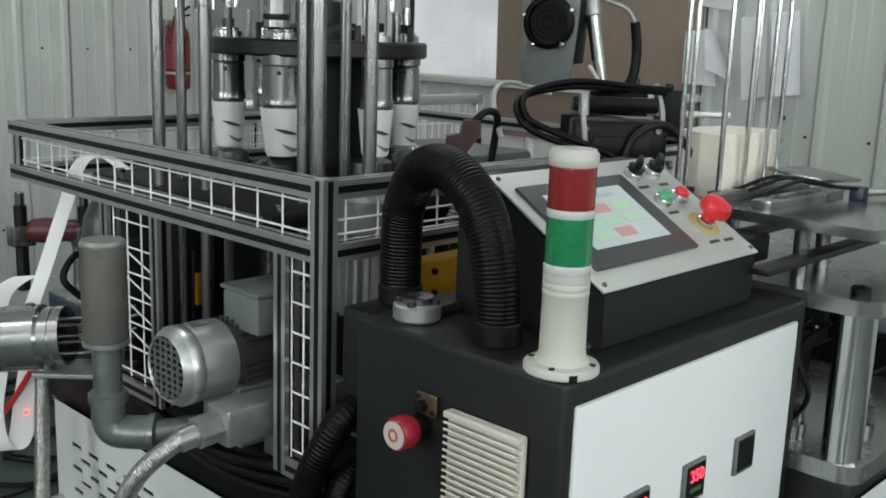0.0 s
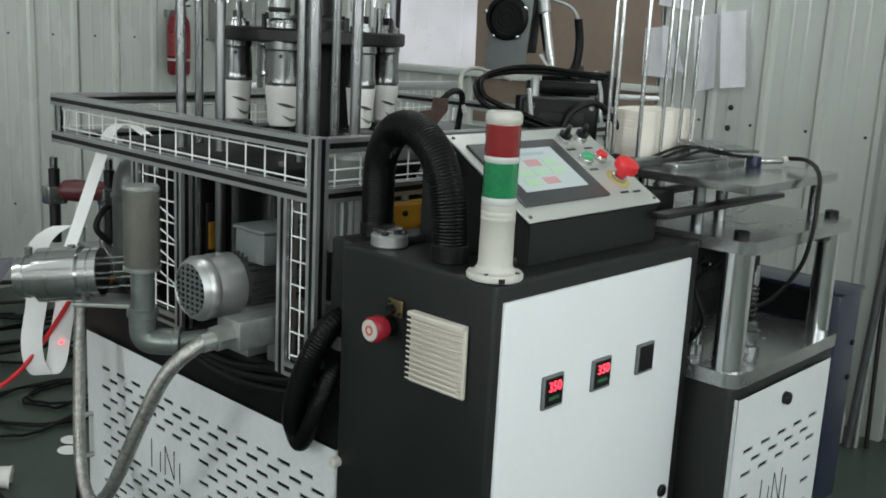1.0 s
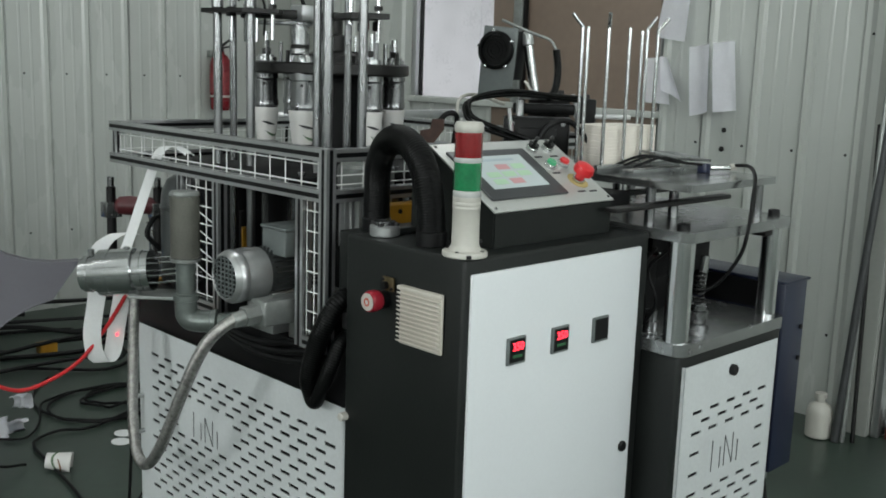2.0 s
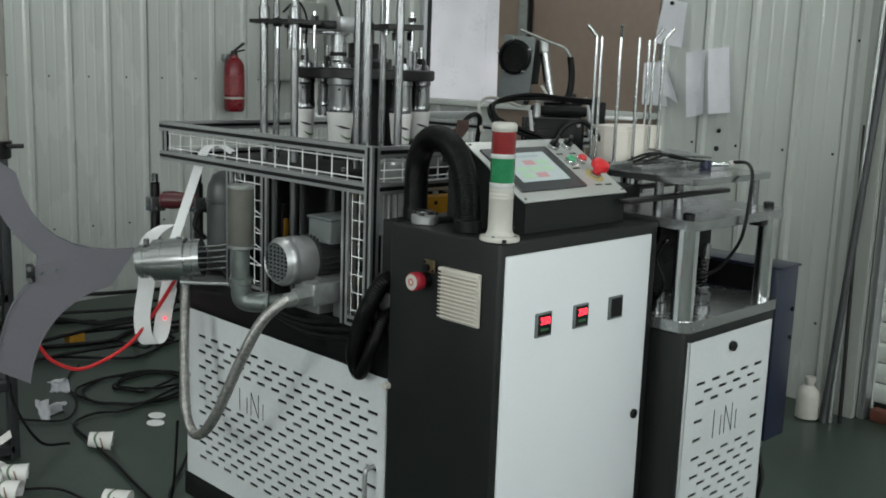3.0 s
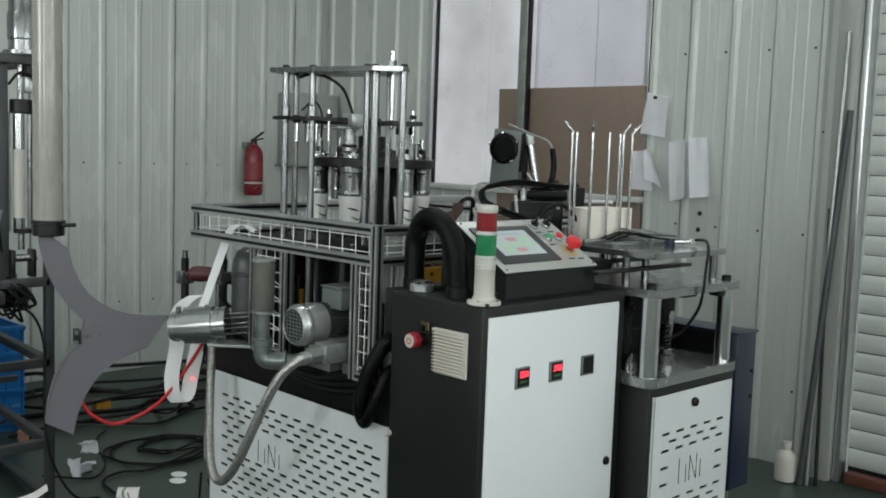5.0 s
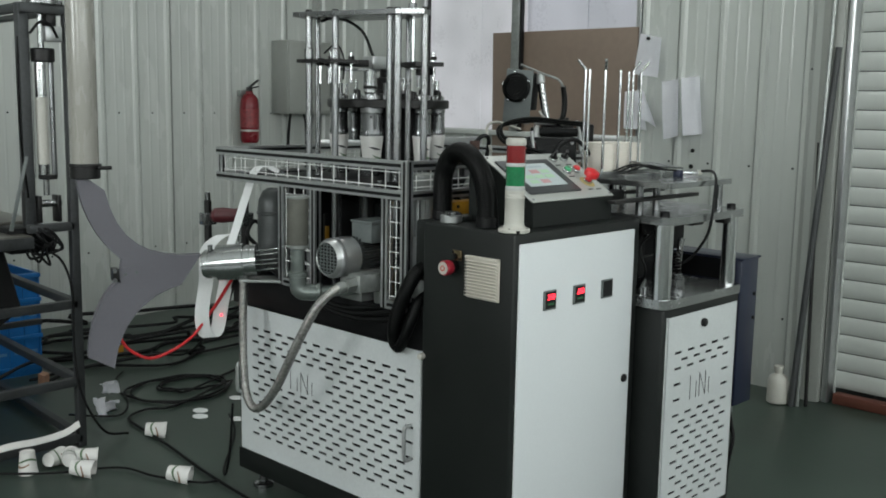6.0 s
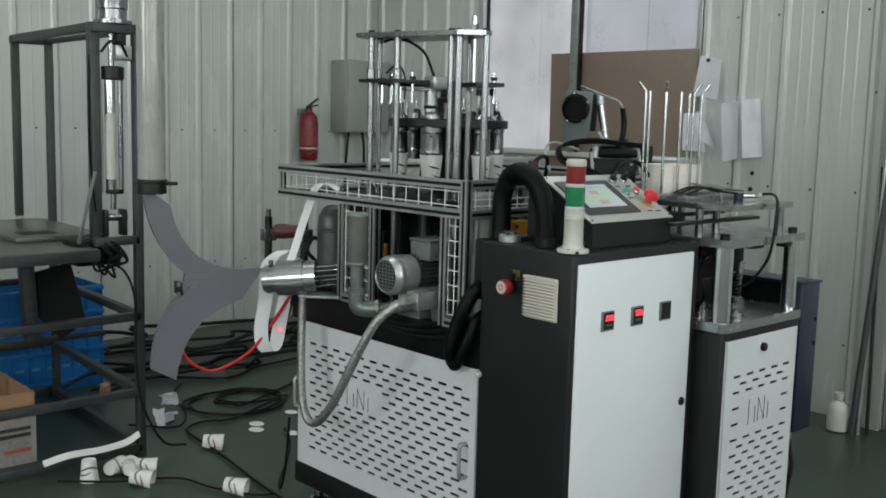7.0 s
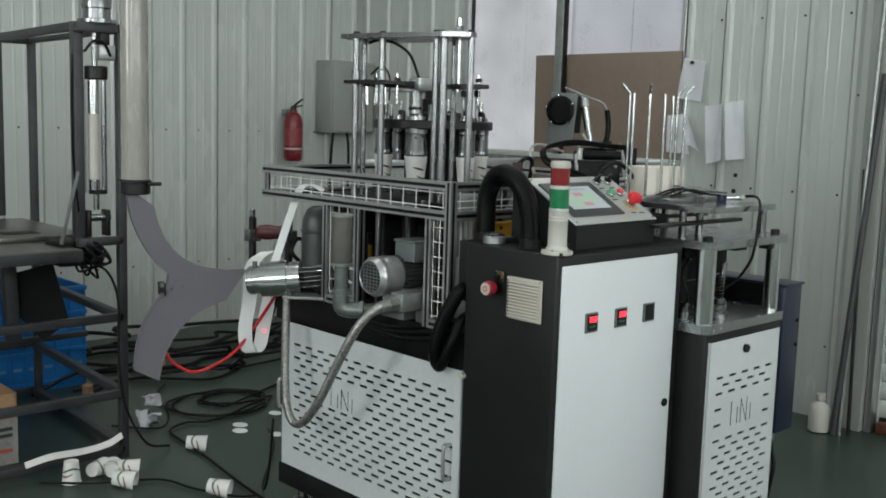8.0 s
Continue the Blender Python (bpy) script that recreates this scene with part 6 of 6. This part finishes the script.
for k in range(6):
    a = k * 1.1
    part("wire_loom", tube(B(), [(0.53, 2.69, 0.86 + 0.006 * k), (0.56 + 0.03 * math.cos(a), 2.655, 0.84 + 0.02 * math.sin(a)), (0.58 + 0.04 * math.sin(a), 2.65, 0.79), (0.55 + 0.04 * math.cos(a), 2.69, 0.80 - 0.015 * k), (0.50, 2.72, 0.83)], 0.005), CABLE, rk)
part("hydraulic_block", box(B(), (0.45, 2.72, 0.77), (0.62, 2.86, 0.865), 0.006), DARKER, rk)
part("wire_loom", tube(B(), [(0.53, 2.665, 1.57), (0.56, 2.65, 1.61), (0.60, 2.65, 1.605), (0.63, 2.66, 1.56)], 0.005), CABLE, rk)
part("long_lead", tube(B(), [(0.502, 2.70, 1.56), (0.496, 2.70, 1.42), (0.494, 2.695, 1.25), (0.500, 2.695, 1.12), (0.512, 2.69, 0.98)], 0.0045), RUBBER, rk, "thin black lead along the post")
part("drop_hose", tube(B(), [(0.55, 2.70, 0.79), (0.62, 2.68, 0.74), (0.65, 2.66, 0.62), (0.645, 2.65, 0.40), (0.66, 2.63, 0.22), (0.74, 2.62, 0.06), (0.86, 2.66, 0.012)], 0.005), CABLE, rk)
part("plate", prism(B(), [(0, 0), (0.16, 0.05), (0.22, -0.18), (0.12, -0.26), (0.02, -0.16)], pose(0.37, 2.98, 0.72, 90, 0, -45), 0.01), DARKER, rk, "dark hanging plate", False)
part("leg_brace", obox(B(), along((0.34, 2.96, 0.86), (0.36, 2.96, 0.46)) @ Matrix.Translation((0, 0, 0.2)), (0.05, 0.05, 0.4), 0.004), RACK, rk)


GAP = mat("pale_contents", (0.10, 0.22, 0.38), 0.6)


def crate(x0, y0, w, d, h, label):
    c = thing("plastic_crate", (x0 + w / 2, y0 + d / 2, 0), label, "crate", "blue crates")
    t = 0.012
    for a, b in (((x0, y0), (x0 + w, y0 + t)), ((x0, y0 + d - t), (x0 + w, y0 + d)), ((x0, y0), (x0 + t, y0 + d)), ((x0 + w - t, y0), (x0 + w, y0 + d))):
        part("wall", box(B(), (*a, 0.0), (*b, h)), BLUE, c)
    part("bottom", box(B(), (x0, y0, 0.0), (x0 + w, y0 + d, 0.02)), BLUE, c)
    for z in (0.03, h * 0.36, h * 0.72, h - 0.022):
        part("rib", box(B(), (x0 - 0.008, y0 - 0.010, z), (x0 + w + 0.008, y0 - 0.0005, z + 0.02), 0.002), BLUE, c)
    n = int(w / 0.07)
    for i in range(n + 1):
        x = x0 + i * (w - 0.008) / n
        part("upright_rib", box(B(), (x, y0 - 0.0075, 0.03), (x + 0.008, y0 - 0.0007, h - 0.02)), BLUE, c)
    for i in range(n):
        for j in range(3):
            x = x0 + (i + 0.25) * w / n
            z = h * 0.36 * (j + 0.5) + 0.02
            if z < h - 0.05:
                part("opening", box(B(), (x, y0 - 0.002, z), (x + w / n * 0.5, y0 - 0.0003, z + 0.014)), GAP, c)
    return c


crate(0.50, 3.80, 0.52, 0.40, 0.50, "blue plastic crate with ribbed sides beside the rack")
crate(-0.06, 3.80, 0.52, 0.40, 0.50, "blue plastic crate half hidden behind the rack")

# Base colour darkened for the rack's shade; the uneven tone is scuffing.
SHADED_WHITE = mat("scuffed_shaded_white_board", (0.30, 0.285, 0.27), 0.7, vary=0.35, scale=9, fine=60)
cb = thing("carton", (0.12, 3.05, 0), "opened cardboard carton with white lower half", "carton")
for a, b in (((-0.12, 2.86), (0.33, 2.866)), ((-0.12, 3.25), (0.33, 3.256)), ((0.324, 2.86), (0.33, 3.256)), ((-0.12, 2.86), (-0.114, 3.256))):
    part("side", box(B(), (*a, 0.18), (*b, 0.28)), CARTON, cb)
    part("side", box(B(), (a[0] - 0.001, a[1] - 0.001, 0.0), (b[0] + 0.001, b[1] + 0.001, 0.18)), SHADED_WHITE, cb, "white printed side, darkened for the shade under the rack")
for k, (z, w) in enumerate(((0.135, 0.22), (0.11, 0.16), (0.05, 0.10))):
    part("print_bar", box(B(), (0.31 - w, 2.857, z), (0.31, 2.8585, z + 0.014)), INK if k < 2 else REDINK, cb, "line of print")

# ---- floor clutter ----
def cup_mesh(parent, m):
    part("wall", lathe(B(), m, [(0.0255, 0.0), (0.026, 0.004), (0.0335, 0.076), (0.0355, 0.077), (0.0355, 0.081), (0.0335, 0.081), (0.0325, 0.077), (0.025, 0.006), (0.0, 0.006)], 24, False), CUPWHITE, parent)
    for k, h in enumerate((0.030, 0.044)):
        bm = B()
        lo, hi = [], []
        for i in range(15):
            a = 0.6 + k * 1.9 + i * 0.27
            zz = h + 0.008 * math.sin(1.9 * a + k)
            w = 0.0024 + 0.0016 * math.sin(math.pi * i / 14)
            for out, z in ((lo, zz - w), (hi, zz + w)):
                r = 0.0264 + z * 0.0987 + 0.0004
                out.append(bm.verts.new(m @ Vector((r * math.cos(a), r * math.sin(a), z))))
        for i in range(14):
            bm.faces.new((lo[i], lo[i + 1], hi[i + 1], hi[i]))
        part("print", bm, CUPBAND if k else CUPGREEN, parent, "printed swirl")


def floor_cup(x, y, pitch, yaw, z, label):
    c = thing("paper_cup", (x, y, 0), label, "paper cup", "dropped cups")
    cup_mesh(c, pose(x, y, z, pitch, 0, yaw))
    return c


floor_cup(0.400, 2.535, 180, 40, 0.081, "printed white paper cup standing upside down on the floor")
floor_cup(0.470, 2.52, 97, 120, 0.034, "printed white paper cup lying on the floor")
floor_cup(0.525, 2.47, 97, 150, 0.034, "printed white paper cup lying on the floor")
floor_cup(0.560, 2.50, 97, 60, 0.034, "printed white paper cup lying on the floor")
floor_cup(0.50, 2.40, 97, 45, 0.034, "printed white paper cup lying on its side in a heap")
floor_cup(0.905, 2.60, 97, 55, 0.034, "printed white paper cup lying with its mouth open to the room")
floor_cup(0.725, 2.12, 97, 40, 0.034, "printed white paper cup lying near the machine")
for x, y, s in ((1.25, 2.745, 0.033), (1.205, 2.675, 0.033), (1.47, 2.80, 0.03), (1.30, 2.54, 0.03)):
    bm = lathe(B(), pose(x, y, 0.003, 3, 2, 0), [(0.0, 0), (s, 0), (s, 0.0012), (0.0, 0.0012)], 24, False)
    solo("paper_disc", bm, PAPER, "flat white paper disc on the floor", "paper disc", "paper discs")


def crushed_cup(x, y, z, tilt, yaw, flat, label):
    """A trodden paper cup, torn open along one side."""
    bm = B()
    m = pose(x, y, z, tilt, 0, yaw) @ Matrix.Scale(0.8, 4)
    rings = []
    for h in [0.012 * k for k in range(9)]:
        r = 0.027 + 0.12 * h
        ring = []
        for i in range(19):
            a = -2.3 + 4.6 * i / 18
            q = Vector((r * math.cos(a) * flat, r * math.sin(a), h))
            q += Vector((noise.noise(q * 40), noise.noise(q * 40 + Vector((7, 0, 0))), noise.noise(q * 30 + Vector((0, 9, 0))))) * 0.010
            w = m @ q
            w.z = max(w.z, 0.002)
            ring.append(bm.verts.new(w))
        rings.append(ring)
    for a, b in zip(rings, rings[1:]):
        for i in range(18):
            bm.faces.new((a[i], a[i + 1], b[i + 1], b[i]))
    bmesh.ops.solidify(bm, geom=bm.faces[:], thickness=0.001)
    return solo("crushed_cup", bm, NOTEPAPER, label, "paper cup", "crushed cups")


crushed_cup(1.03, 3.21, 0.045, 80, 35, 0.7, "torn white paper cup blank lying on the floor")
crushed_cup(0.90, 2.95, 0.01, 12, 200, 0.55, "crushed white paper cup standing on the floor")
crushed_cup(0.93, 3.00, 0.025, 100, 100, 0.4, "flattened white paper cup leaning on another")
bm = ribbon(B(), [(0.28, 2.66, 0.055), (0.38, 2.66, 0.068), (0.50, 2.665, 0.062), (0.60, 2.665, 0.07), (0.655, 2.65, 0.10)], (0.2, 1, 0.5), 0.034)
# Darker white than the other strips, standing for the shade here.
solo("paper_strip", bm, CUPWHITE, "white paper strip lying over the rack's foot", "paper strip", "scrap strips")
for k, (r1, r2, cx, cy, n) in enumerate(((0.235, 0.20, 1.345, 3.09, 2.0), (0.15, 0.11, 1.44, 3.13, 1.6))):
    pts = [(cx + (r1 + 0.02 * math.sin(1.7 * t)) * math.cos(t + k), cy + (r2 + 0.02 * math.cos(1.3 * t)) * math.sin(t + k), 0.009 + 0.003 * (i % 2)) for i, t in enumerate([i * 0.35 for i in range(int(n * 18))])]
    if k == 0:
        pts += [(1.20, 2.86, 0.010), (1.08, 2.90, 0.010), (0.96, 2.84, 0.010), (0.93, 2.65, 0.010), (0.905, 2.42, 0.010), (0.87, 2.2, 0.010), (0.845, 2.0, 0.010), (0.82, 1.7, 0.010)]
    else:
        pts += [(1.75, 3.20, 0.010), (2.1, 3.35, 0.010)]
    solo("coiled_cable", tube(B(), pts, 0.0055, 7, 3), CABLE, "black cable coiled loosely on the floor", "cable", "floor cables")
random.seed(5)
for k in range(9):
    y = 3.6 + k * 0.10
    pts = [(0.75 + random.uniform(-0.1, 0.3) + i * 0.26, y + random.uniform(-0.13, 0.13), 0.012 + (0.05 * random.random() if 0 < i < 6 else 0) * (k % 3)) for i in range(8)]
    solo("floor_cable", tube(B(), pts, random.choice((0.007, 0.009, 0.011)), 7, 5), CABLE, "black cable lying tangled on the floor by the wall", "cable", "floor cables")
for p in ([(1.30, 3.52, 0.01), (1.21, 3.42, 0.01), (1.13, 3.26, 0.01), (1.10, 3.12, 0.01), (1.03, 2.98, 0.01), (0.95, 2.90, 0.01), (0.88, 2.95, 0.01), (0.80, 3.05, 0.01)],
          [(0.30, 2.58, 0.01), (0.45, 2.45, 0.01), (0.65, 2.34, 0.01), (0.70, 2.18, 0.01), (0.78, 2.02, 0.01), (0.85, 1.98, 0.01)],
          [(0.872, 1.93, 0.30), (0.87, 1.95, 0.12), (0.885, 2.0, 0.02), (0.93, 2.08, 0.01), (1.10, 2.28, 0.01), (1.22, 2.44, 0.01), (1.30, 2.6, 0.01)]):
    solo("floor_cable", tube(B(), p, 0.0045, 7, 6), CABLE, "thin black cable trailing over the floor", "cable", "floor cables")
bm = box(B(), (1.42, 3.88, 0.0), (1.50, 3.94, 0.05), 0.006)
solo("cable_connector", bm, YELLOW, "small ochre connector among the cables", "connector")
bm = prism(B(), [(0, 0), (0.05, 0.02), (0.06, 0.07), (0.01, 0.05)], pose(0.92, 3.55, 0.002, 0, 0, 20), 0.05)
solo("wood_scrap", bm, mat("raw_wood", (0.36, 0.20, 0.13), 0.7, vary=0.2, scale=30), "small piece of raw wood on the floor", "wood")
